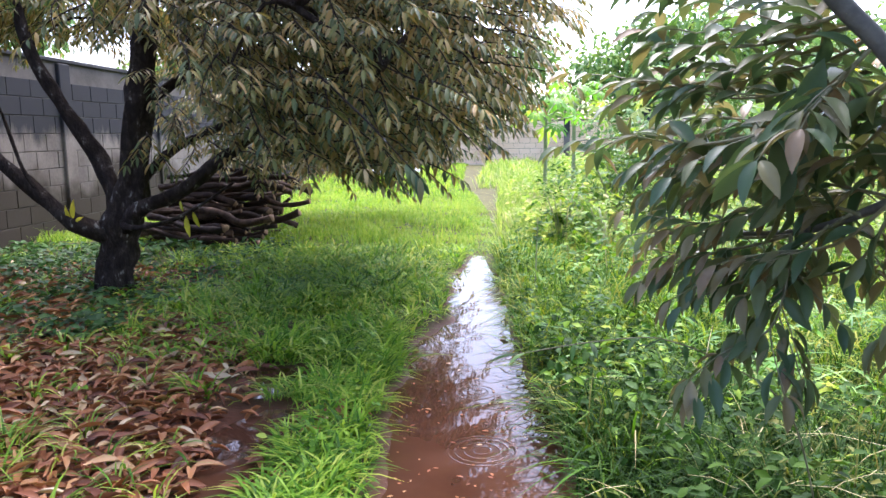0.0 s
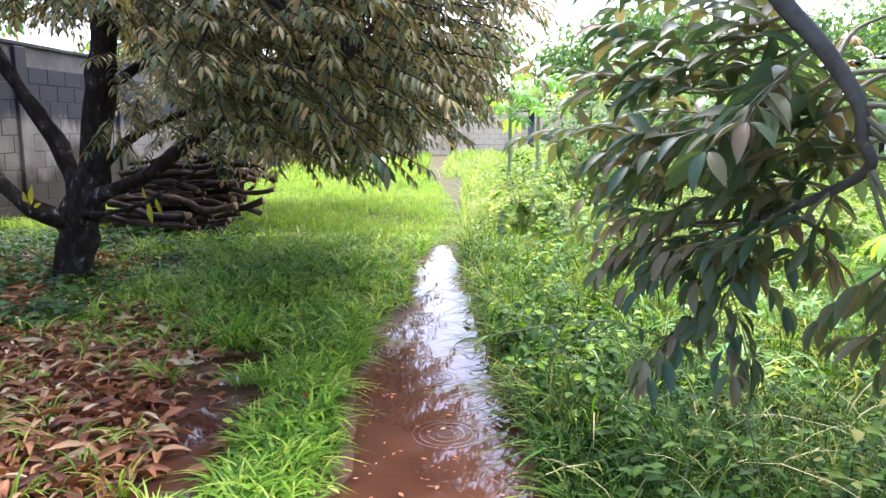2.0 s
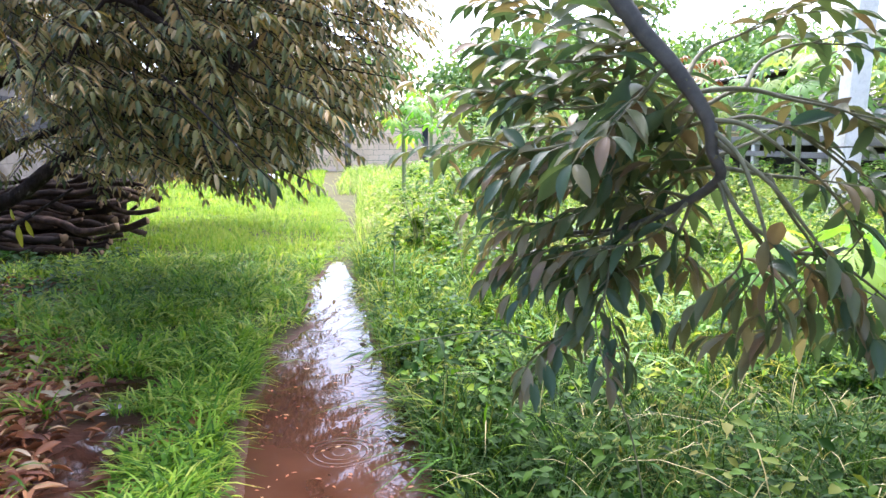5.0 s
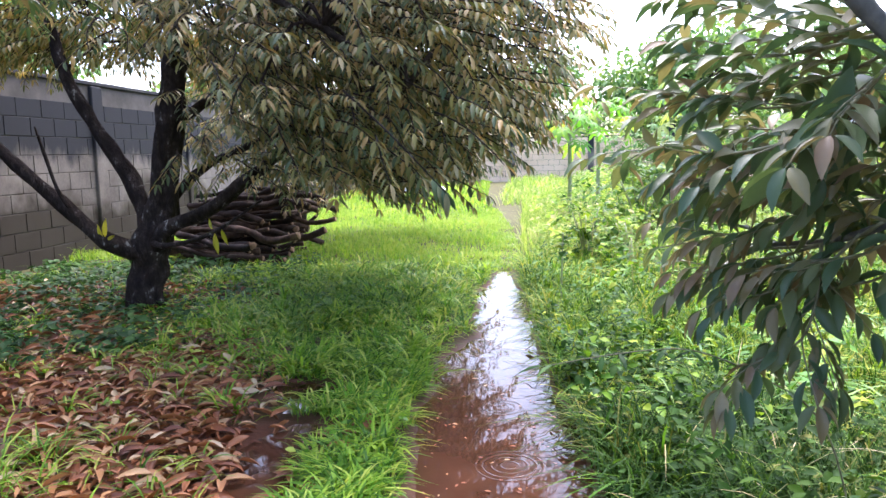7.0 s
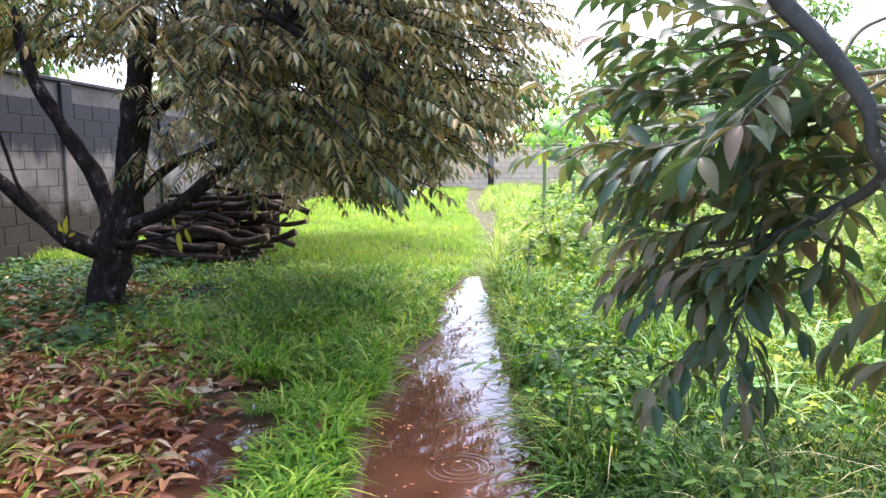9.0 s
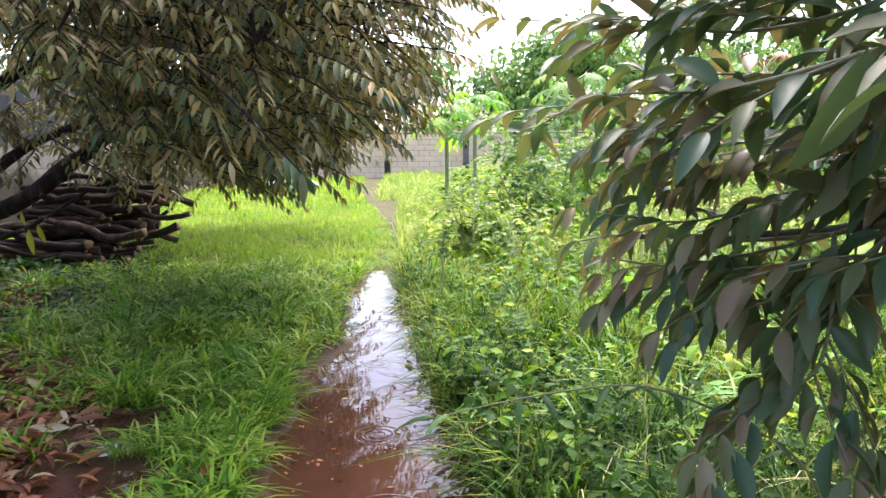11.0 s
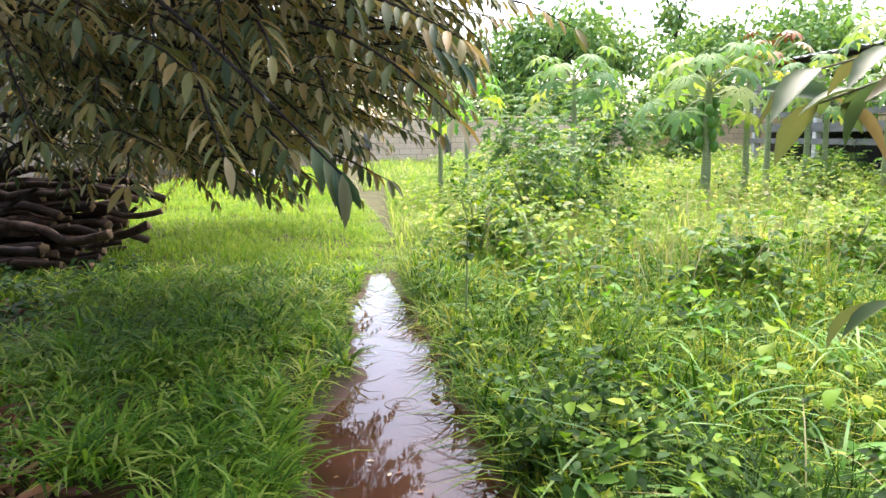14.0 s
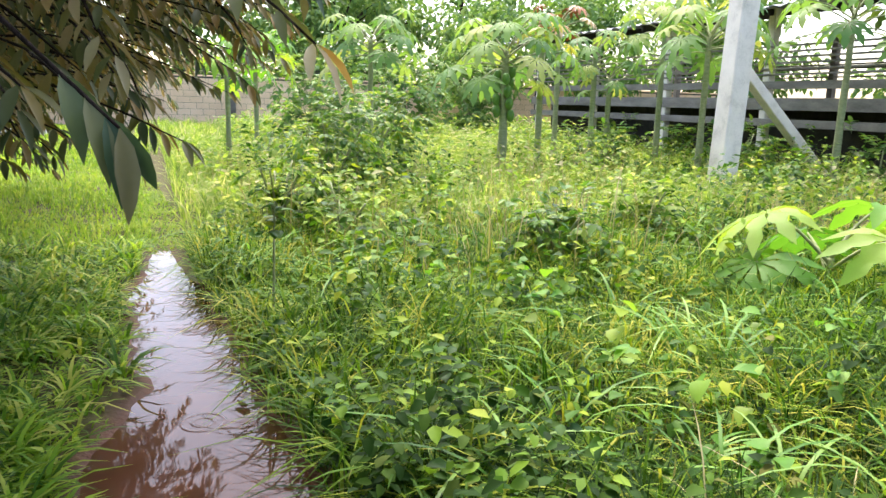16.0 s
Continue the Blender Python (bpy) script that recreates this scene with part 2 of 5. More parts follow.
def ground_material():
    m, nt, p = nodes_of("wet_earth")
    at = nt.nodes.new("ShaderNodeAttribute")
    at.attribute_name = "mud"
    coarse, fine = noise_out(nt, 2.2, 5), noise_out(nt, 40, 4)
    fac = math_out(nt, "ADD", math_out(nt, "MULTIPLY", coarse, 0.6), math_out(nt, "MULTIPLY", fine, 0.4))
    earth = ramp(nt, fac, [(0.3, (0.035, 0.032, 0.014)), (0.5, (0.07, 0.065, 0.024)), (0.7, (0.10, 0.10, 0.035))])
    mud = ramp(nt, fac, [(0.3, (0.042, 0.016, 0.009)), (0.5, (0.078, 0.030, 0.016)), (0.72, (0.130, 0.055, 0.030))])
    nt.links.new(mix_out(nt, at.outputs["Fac"], earth, mud), p.inputs["Base Color"])
    wet = math_out(nt, "SUBTRACT", 0.85, math_out(nt, "MULTIPLY", at.outputs["Fac"], 0.3))
    nt.links.new(wet, p.inputs["Roughness"])
    p.inputs["Specular IOR Level"].default_value = 0.12
    bump(nt, p, math_out(nt, "ADD", coarse, math_out(nt, "MULTIPLY", fine, 0.5)), 0.6, 0.02)
    return m


def water_material():
    m, nt, p = nodes_of("murky_rain_water")
    nt.links.new(ramp(nt, noise_out(nt, 3.0, 4), [(0.3, (0.05, 0.02, 0.011)), (0.7, (0.085, 0.036, 0.02))]), p.inputs["Base Color"])
    p.inputs["Roughness"].default_value, p.inputs["IOR"].default_value = 0.03, 1.33
    p.inputs["Specular IOR Level"].default_value = 0.5
    bump(nt, p, noise_out(nt, 9.0, 2.0, 0.5, (1.0, 0.6, 1.0)), 0.045, 0.02)
    return m


EARTH, WATER = ground_material(), water_material()


# ---- mesh helpers ----
def mesh_of(name, verts, faces, mats, smooth=False, slots=None):
    """A mesh from an array of places and a list of face arrays (each n x 3 or n x 4)."""
    me = bpy.data.meshes.new(name)
    verts = np.asarray(verts, np.float32)
    faces = [np.asarray(f, np.int32) for f in faces if len(f)]
    loops = np.concatenate([f.ravel() for f in faces])
    sizes = np.concatenate([np.full(len(f), f.shape[1], np.int32) for f in faces])
    me.vertices.add(len(verts))
    me.vertices.foreach_set("co", verts.ravel())
    me.loops.add(len(loops))
    me.loops.foreach_set("vertex_index", loops)
    me.polygons.add(len(sizes))
    me.polygons.foreach_set("loop_start", np.concatenate([[0], np.cumsum(sizes)[:-1]]).astype(np.int32))
    me.polygons.foreach_set("loop_total", sizes)
    for m in mats if isinstance(mats, (list, tuple)) else [mats]:
        me.materials.append(m)
    if slots is not None:
        me.polygons.foreach_set("material_index", np.asarray(slots, np.int32))
    me.polygons.foreach_set("use_smooth", np.full(len(sizes), smooth, bool))
    me.update(calc_edges=True)
    me.validate()
    return me


def under(ob, parent):
    ob.parent = parent
    return ob


def thing(name, label, category, group="", kind="", at=(0, 0, 0)):
    ob = new(name)
    ob.location = at
    return tagged(ob, label, category, group, kind)


def part(name, me, parent, label=""):
    ob = under(new(name, me), parent)
    return tagged(ob, label) if label else ob


def tube_arrays(points, radii, seg=8, wobble=0.0, cap=True):
    """Rings of a tapered, bent tube; returns places, quads and the triangles of its ends."""
    pts = [Vector(p) for p in points]
    n = len(pts)
    verts, quads, tris = [], [], []
    side = None
    for i, p in enumerate(pts):
        d = (pts[min(i + 1, n - 1)] - pts[max(i - 1, 0)]).normalized()
        if side is None:
            side = d.orthogonal().normalized()
        side = (side - d * side.dot(d)).normalized()
        up = d.cross(side)
        for k in range(seg):
            a = 2 * math.pi * k / seg
            r = radii[i] * (1 + wobble * noise.noise(p * 4 + Vector((math.cos(a), math.sin(a), 0)) * 1.5))
            verts.append(p + (side * math.cos(a) + up * math.sin(a)) * r)
    for i in range(n - 1):
        for k in range(seg):
            q = i * seg
            quads.append((q + k, q + (k + 1) % seg, q + seg + (k + 1) % seg, q + seg + k))
    if cap:
        for base, centre, flip in ((0, pts[0], True), ((n - 1) * seg, pts[-1], False)):
            verts.append(centre)
            c = len(verts) - 1
            for k in range(seg):
                a, b = base + k, base + (k + 1) % seg
                tris.append((b, a, c) if flip else (a, b, c))
    return np.array([tuple(v) for v in verts]), np.array(quads), np.array(tris)


def tube(name, points, radii, mats, seg=8, wobble=0.0):
    v, q, t = tube_arrays(points, radii, seg, wobble)
    slots = None
    if isinstance(mats, (list, tuple)):
        slots = [0] * len(q) + [1] * len(t)
    return mesh_of(name, v, [q, t], mats, True, slots)


def tubes(name, many, mat, seg=5, wobble=0.0):
    vs, qs, ts, off = [], [], [], 0
    for points, radii in many:
        v, q, t = tube_arrays(points, radii, seg, wobble)
        vs.append(v), qs.append(q + off), ts.append(t + off)
        off += len(v)
    return mesh_of(name, np.concatenate(vs), [np.concatenate(qs), np.concatenate(ts)], mat, True)


def curve_points(points, steps=5):
    """A smooth run through the given places."""
    pts = [Vector(p) for p in points]
    out = []
    for i in range(len(pts) - 1):
        p0, p1, p2, p3 = pts[max(i - 1, 0)], pts[i], pts[i + 1], pts[min(i + 2, len(pts) - 1)]
        for s in range(steps):
            t = s / steps
            out.append(0.5 * ((2 * p1) + (p2 - p0) * t + (2 * p0 - 5 * p1 + 4 * p2 - p3) * t * t + (3 * p1 - p0 - 3 * p2 + p3) * t ** 3))
    return out + [pts[-1]]


def spread(n, a, b):
    return [a + (b - a) * i / max(n - 1, 1) for i in range(n)]


def leaf_shape(width=0.3, fold=0.25, droop=0.25, rows=(0.0, 0.22, 0.5, 0.78, 1.0), full=(0.05, 0.75, 1.0, 0.62, 0.0)):
    """A leaf of length 1 along +y, folded along its midrib and bent down towards its tip."""
    verts, quads, tris = [], [], []
    for y, w in zip(rows, full):
        z = -droop * y * y
        if w == 0.0:
            verts.append((0, y, z))
        else:
            h = w * width / 2
            verts += [(-h, y, z + h * fold * 2), (0, y, z), (h, y, z + h * fold * 2)]
    last = len(rows) - 2
    for i in range(last):
        a, b = 3 * i, 3 * i + 3
        quads += [(a, a + 1, b + 1, b), (a + 1, a + 2, b + 2, b + 1)]
    a, tip = 3 * last, len(verts) - 1
    tris += [(a, a + 1, tip), (a + 1, a + 2, tip)]
    return np.array(verts, float), np.array(quads), np.array(tris)


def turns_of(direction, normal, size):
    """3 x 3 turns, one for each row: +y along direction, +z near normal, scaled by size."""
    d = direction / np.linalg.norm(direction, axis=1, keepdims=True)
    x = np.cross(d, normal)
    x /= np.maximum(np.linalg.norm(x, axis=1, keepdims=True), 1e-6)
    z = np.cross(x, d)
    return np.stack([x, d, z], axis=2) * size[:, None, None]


def scatter(name, shape, places, direction, normal, size, mat, smooth=True):
    """Many copies of one small shape joined into one mesh."""
    v, q, t = shape
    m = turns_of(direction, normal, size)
    verts = (np.einsum("nij,vj->nvi", m, v) + places[:, None, :]).reshape(-1, 3)
    off = (np.arange(len(places)) * len(v))[:, None, None]
    faces = [(f[None] + off).reshape(-1, f.shape[1]) for f in (q, t) if len(f)]
    return mesh_of(name, verts, faces, mat, smooth)


def blades(name, x, y, z, height, width, lean, mat, levels=3, az=None):
    """Grass blades: ribbons that rise, bend over and end in a point."""
    n = len(x)
    az = rng.uniform(0, 2 * math.pi, n) if az is None else az
    dx, dy = np.cos(az), np.sin(az)
    ts = np.linspace(0, 1, levels + 1)
    verts = np.zeros((n, 2 * levels + 1, 3), np.float32)
    for i, t in enumerate(ts):
        out = height * lean * t ** 1.8
        up = height * (t - 0.55 * np.minimum(lean, 1.4) * t ** 2.6)
        cx, cy, cz = x + dx * out, y + dy * out, z + up
        if i == levels:
            verts[:, 2 * levels] = np.stack([cx, cy, cz], 1)
        else:
            w = width * (0.75 + 0.6 * t - 0.9 * t * t) * 0.5
            verts[:, 2 * i] = np.stack([cx - dy * w, cy + dx * w, cz], 1)
            verts[:, 2 * i + 1] = np.stack([cx + dy * w, cy - dx * w, cz], 1)
    k = 2 * levels + 1
    off = (np.arange(n) * k)[:, None, None]
    q = np.array([(2 * i, 2 * i + 1, 2 * i + 3, 2 * i + 2) for i in range(levels - 1)])
    t = np.array([(2 * levels - 2, 2 * levels - 1, 2 * levels)])
    return mesh_of(name, verts.reshape(-1, 3), [(q[None] + off).reshape(-1, 4), (t[None] + off).reshape(-1, 3)], mat, True)


def lumps(x, y, s, seed=0.0):
    """A cheap smooth pattern between -1 and 1 over the plan."""
    return (np.sin(x * s + 1.3 * np.sin(y * s * 0.7 + seed)) + np.sin(y * s * 1.1 + 1.7 * np.sin(x * s * 0.8 + seed * 2 + 1)) + np.sin((x + y) * s * 1.9 + seed * 3) * 0.6) / 2.6


def box_arrays(x0, y0, z0, x1, y1, z1, b=0.006):
    """A block with chamfered edges."""
    verts = []
    for axis in range(3):
        for sx in (0, 1):
            for sy in (0, 1):
                for sz in (0, 1):
                    p = [(x0, x1)[sx], (y0, y1)[sy], (z0, z1)[sz]]
                    for o in range(3):
                        if o != axis:
                            p[o] += b if (sx, sy, sz)[o] == 0 else -b
                    verts.append(p)
    return np.array(verts, float), BOX_FACES, np.zeros((0, 3), int)


def box_faces():
    """The outer triangles of a chamfered block, by the order in which its corners are made."""
    bm = bmesh.new()
    verts = []
    for axis in range(3):
        for corner in itertools.product((0, 1), repeat=3):
            verts.append(bm.verts.new([c if o == axis else c + (0.1 if c == 0 else -0.1) for o, c in enumerate(corner)]))
    bm.verts.index_update()
    bmesh.ops.convex_hull(bm, input=bm.verts)
    bm.normal_update()
    faces = np.array([[v.index for v in f.verts] for f in bm.faces])
    bm.free()
    return faces


BOX_FACES = box_faces()


def box(name, lo, hi, mat, b=0.006):
    v, q, t = box_arrays(*lo, *hi, b)
    return mesh_of(name, v, [q, t], mat)


def beam(name, a, b, w, h, mat):
    """A squared timber from a to b."""
    a, b = Vector(a), Vector(b)
    d = b - a
    v, q, t = box_arrays(-w / 2, 0, -h / 2, w / 2, d.length, h / 2, min(w, h) * 0.08)
    m = d.to_track_quat("Y", "Z").to_matrix()
    return mesh_of(name, np.array([tuple(m @ Vector(p) + a) for p in v]), [q, t], mat)


# ---- ground, puddles ----
def puddle_edges(y):
    """The west and east shore of the long puddle at y."""
    west = np.interp(y, [0.5, 2.0, 3.2, 4.5, 5.0, 5.4, 6.8, 8.0, 8.6], [-0.42, -0.40, -0.42, -0.54, -0.46, -0.32, -0.40, -0.32, -0.18])
    east = np.interp(y, [0.5, 2.0, 3.2, 4.5, 5.0, 5.6, 6.8, 8.0, 8.6], [0.46, 0.42, 0.33, 0.22, 0.17, 0.12, 0.06, -0.07, -0.16])
    jag = 0.05 * lumps(y, y * 0.3, 5.0, 1.0) + 0.025 * lumps(y, y * 0.2, 14.0, 2.0)
    return west + jag, east - jag * 0.6


def puddle_depth(x, y):
    """1 inside the water, 0 on the shore and negative outside, over about 0.12 m."""
    w, e = puddle_edges(y)
    d = np.minimum(x - w, e - x)
    d = np.minimum(d, (8.5 - y) * 0.4)
    for cx, cy, rx, ry in ((-1.06, 3.3, 0.15, 0.26), (-1.2, 4.05, 0.2, 0.2), (-1.02, 2.75, 0.14, 0.26)):
        ang = np.hypot((x - cx) / rx, (y - cy) / ry) + 0.45 * lumps(x, y, 13.0, 4.0)
        d = np.maximum(d, (1 - ang) * min(rx, ry))
    return np.clip(d / 0.12, -4, 1)


def track(y):
    return np.interp(y, [8.0, 10.0, 12.5, 17.4, 22.0, 30.0], [-0.20, -0.26, -0.39, -0.85, -1.2, -1.5])


def mud_amount(x, y):
    d = puddle_depth(x, y)
    m = np.clip(1.0 + d * 1.4, 0, 1)
    path = np.interp(y, [8.2, 13], [0.9, 0.2]) * np.clip(1.25 - np.abs(x - track(y)) / (0.10 + 0.04 * lumps(x, y, 3.0)), 0, 1) * (y > 8.2) * (y < 17)
    yard = np.clip(1.3 - np.hypot((x + 1.35) / 0.75, (y - 3.1) / 1.2) + 0.25 * lumps(x, y, 4.0), 0, 1)
    litter = np.clip(1.5 - np.hypot((x + 2.3) / 1.25, (y - 3.4) / 1.7) + 0.2 * lumps(x, y, 3.0, 2.0), 0, 1)
    return np.maximum.reduce([m, path * 0.6, yard, litter * 0.8])


def ground_height(x, y):
    d = puddle_depth(x, y)
    h = 0.012 * lumps(x, y, 2.3) + 0.008 * lumps(x, y, 7.0, 3.0)
    bank = np.where(x > 0, 0.03, 0.012) * np.clip(-d, 0, 1.5)
    yard = np.exp(-((x + 1.2) / 0.7) ** 2 - ((y - 3.2) / 1.1) ** 2)
    h = np.where(d > 0, -0.05 * d, h * np.clip(-d, 0, 1) + bank) - 0.012 * yard
    far = np.maximum(np.hypot(x, y - 8) - 60, 0)
    return h + 0.0 * far


gx = np.concatenate([-np.geomspace(400, 9, 16), np.arange(-8, -3, 0.14), np.arange(-3, 1.2, 0.045), np.arange(1.2, 12, 0.16), np.geomspace(12.4, 400, 16)])
gy = np.concatenate([-np.geomspace(400, 3, 16), np.arange(-2, 1, 0.2), np.arange(1, 9, 0.055), np.arange(9, 34, 0.25), np.geomspace(34.5, 400, 16)])
GX, GY = np.meshgrid(gx, gy)
idx = np.arange(GX.size).reshape(GX.shape)
gq = np.stack([idx[:-1, :-1], idx[:-1, 1:], idx[1:, 1:], idx[1:, :-1]], -1).reshape(-1, 4)
gm = mesh_of("ground", np.stack([GX.ravel(), GY.ravel(), ground_height(GX.ravel(), GY.ravel())], 1), [gq], EARTH, True)
attr = gm.attributes.new("mud", "FLOAT", "POINT")
attr.data.foreach_set("value", mud_amount(GX.ravel(), GY.ravel()).astype(np.float32))
tagged(new("ground", gm), "wet reddish earth of the orchard with bare mud along the path", "ground", kind="structure")


def water_sheet(name, x0, x1, y0, y1, label):
    xs, ys = np.linspace(x0, x1, 12), np.linspace(y0, y1, 40)
    X, Y = np.meshgrid(xs, ys)
    i = np.arange(X.size).reshape(X.shape)
    q = np.stack([i[:-1, :-1], i[:-1, 1:], i[1:, 1:], i[1:, :-1]], -1).reshape(-1, 4)
    me = mesh_of(name, np.stack([X.ravel(), Y.ravel(), np.full(X.size, -0.008)], 1), [q], WATER, True)
    return tagged(new(name, me), label, "puddle", kind="structure")


water_sheet("water", -0.75, 0.5, 0.4, 8.7, "long murky brown rain puddle mirroring the white sky")
water_sheet("water", -1.5, -0.78, 2.3, 4.5, "shallow muddy puddle between grass and fallen leaves")


def ripple(x, y, radii):
    v, q, off, seg = [], [], 0, 40
    for r in radii:
        for k in range(seg):
            a = 2 * math.pi * k / seg
            for dr, dz in ((-0.007, 0.0), (0.0, 0.0013), (0.007, 0.0)):
                v.append((math.cos(a) * (r + dr), math.sin(a) * (r + dr), dz))
        for k in range(seg):
            n = (k + 1) % seg
            for j in range(2):
                q.append((off + 3 * k + j, off + 3 * k + j + 1, off + 3 * n + j + 1, off + 3 * n + j))
        off += 3 * seg
    ob = tagged(new("ripple", mesh_of("ripple", np.array(v), [np.array(q)], WATER, True)), "rain ripple ring on the muddy puddle", "ripple", "rain ripples")
    ob.location = (x, y, -0.0075)


for rx, ry, rr in ((-0.07, 3.92, (0.035, 0.07, 0.105)), (-0.02, 3.2, (0.04, 0.08, 0.12, 0.15)), (-0.1, 5.0, (0.04, 0.08))):
    ripple(rx, ry, rr)


# ---- block wall along the west, wall across the far end ----
WALL_X, COURSE, BLOCK_L, WALL_H = -6.05, 0.235, 0.47, 2.44


def block_wall(name, label, length, height, near, skin, cap):
    """A wall along +y whose face is its x = 0 plane; near: the stretch of y whose blocks are pieces of their own."""
    wall = thing(name, label, "wall", kind="structure")
    part("mortar_core", box("mortar_core", (-0.17, 0, 0), (-0.009, length, height - 0.03), MORTAR), wall)
    shared = [box("block", (-0.16, -BLOCK_L / 2 + 0.005, 0.005), (0.0 + d, BLOCK_L / 2 - 0.005, COURSE - 0.005), skin, 0.004) for d in (0.0, 0.002, -0.001)]
    rest_v, rest_q, off = [], [], 0
    rnd = random.Random(5)
    rows = int((height - 0.1) / COURSE)
    for r in range(rows):
        for c in range(int(length / BLOCK_L)):
            y = (c + 0.5 + 0.5 * (r % 2)) * BLOCK_L
            if y + BLOCK_L / 2 > length:
                continue
            if near[0] < y < near[1] and r >= 1:
                ob = under(new("block", rnd.choice(shared)), wall)
                ob.location = (rnd.uniform(-0.001, 0.001), y, r * COURSE)
                ob.rotation_euler = (rnd.uniform(-0.004, 0.004), 0, rnd.uniform(-0.004, 0.004))
            else:
                d = rnd.uniform(-0.001, 0.002)
                v, q, t = box_arrays(-0.16, y - BLOCK_L / 2 + 0.005, r * COURSE + 0.005, d, y + BLOCK_L / 2 - 0.005, (r + 1) * COURSE - 0.005, 0.004)
                rest_v.append(v), rest_q.append(q + off)
                off += len(v)
    rest = part("block_courses", mesh_of("block_courses", np.concatenate(rest_v), [np.concatenate(rest_q)], skin), wall)
    tagged(rest, kind="stuff")
    part("coping", box("coping", (-0.19, 0, height - 0.06), (0.025, length, height), cap, 0.012), wall, "weathered concrete coping")
    return wall


west = block_wall("wall_west", "long weathered concrete block wall, blackened with mould", 40.0, WALL_H, (11.3, 17.2), BLOCK, MOULD)
west.matrix_world = pose(WALL_X, -7.0, 0)
pil = box("pilaster", (-0.02, -0.13, 0), (0.045, 0.13, WALL_H - 0.07), BLOCK, 0.012)
for k in range(13):
    part("pilaster", pil, west).location = (0, 5.65 + 2.88 * k - 2.88 * 1, 0)


far = block_wall("wall_north", "grey block wall across the far end of the orchard", 34.0, 2.0, (0, 0), PALE_BLOCK, PALE_BLOCK)
far.matrix_world = pose(-6.2, 32.5, 0, 0, 0, -90)
for k in range(9):
    part("pilaster", pil, far).location = (0, 2.3 + 3.4 * k, 0)


# ---- sprays of leaves ----
LONG_LEAF = leaf_shape(0.27, 0.22, 0.22)
OVAL_LEAF = leaf_shape(0.62, 0.15, 0.2)
SIMPLE_LEAF = leaf_shape(0.3, 0.22, 0.2, (0.0, 0.45, 1.0), (0.15, 1.0, 0.0))


def spray(start, heading, length, count, size, droop=0.5, hang=0.55, rnd=random):
    """A drooping twig and the leaves that alternate along it: twig places, leaf places, directions, normals and sizes."""
    p, d = Vector(start), Vector(heading).normalized()
    pts, leaves = [p.copy()], []
    steps = max(count // 2, 3)
    for i in range(steps):
        d = (d + Vector((rnd.uniform(-0.12, 0.12), rnd.uniform(-0.12, 0.12), -droop / steps + rnd.uniform(-0.08, 0.08)))).normalized()
        p = p + d * (length / steps)
        pts.append(p.copy())
        side = d.cross(Vector((0, 0, 1)))
        side = side.normalized() if side.length > 0.05 else Vector((1, 0, 0))
        for s in (-1, 1):
            ld = (d * 0.55 + side * s * rnd.uniform(0.5, 0.9) + Vector((0, 0, -hang * rnd.uniform(0.5, 1.5)))).normalized()
            nz = (Vector((0, 0, 1)) + side * s * rnd.uniform(-0.2, 0.7) + d * rnd.uniform(-0.3, 0.5)).normalized()
            leaves.append((tuple(p + side * s * 0.006), tuple(ld), tuple(nz), size * rnd.uniform(0.7, 1.15)))
    leaves.append((tuple(p), tuple((d + Vector((0, 0, -0.3))).normalized()), (0, 0.1, 1), size))
    return pts, leaves


def leaf_mesh(name, leaves, shape, mat):
    a = [np.array(c, float) for c in zip(*leaves)]
    return scatter(name, shape, a[0], a[1], a[2], a[3], mat)


def leaf_pieces(leaves, shared, parent):
    """Leaves as pieces of their own on one shared mesh."""
    for place, ld, nz, size in leaves:
        d = Vector(ld)
        x = d.cross(Vector(nz)).normalized()
        m = Matrix((x, d, x.cross(d))).transposed().to_4x4()
        ob = under(new("leaf", shared), parent)
        ob.matrix_basis = Matrix.Translation(place) @ m @ Matrix.Diagonal((size, size, size, 1))


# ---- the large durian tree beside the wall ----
# crown's lower edge as outlined from the camera's first place, on plane y = 6
def view_outline(x):
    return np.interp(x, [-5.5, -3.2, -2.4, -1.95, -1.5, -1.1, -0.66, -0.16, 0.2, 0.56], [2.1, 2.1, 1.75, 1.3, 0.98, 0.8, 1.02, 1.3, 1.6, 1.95])


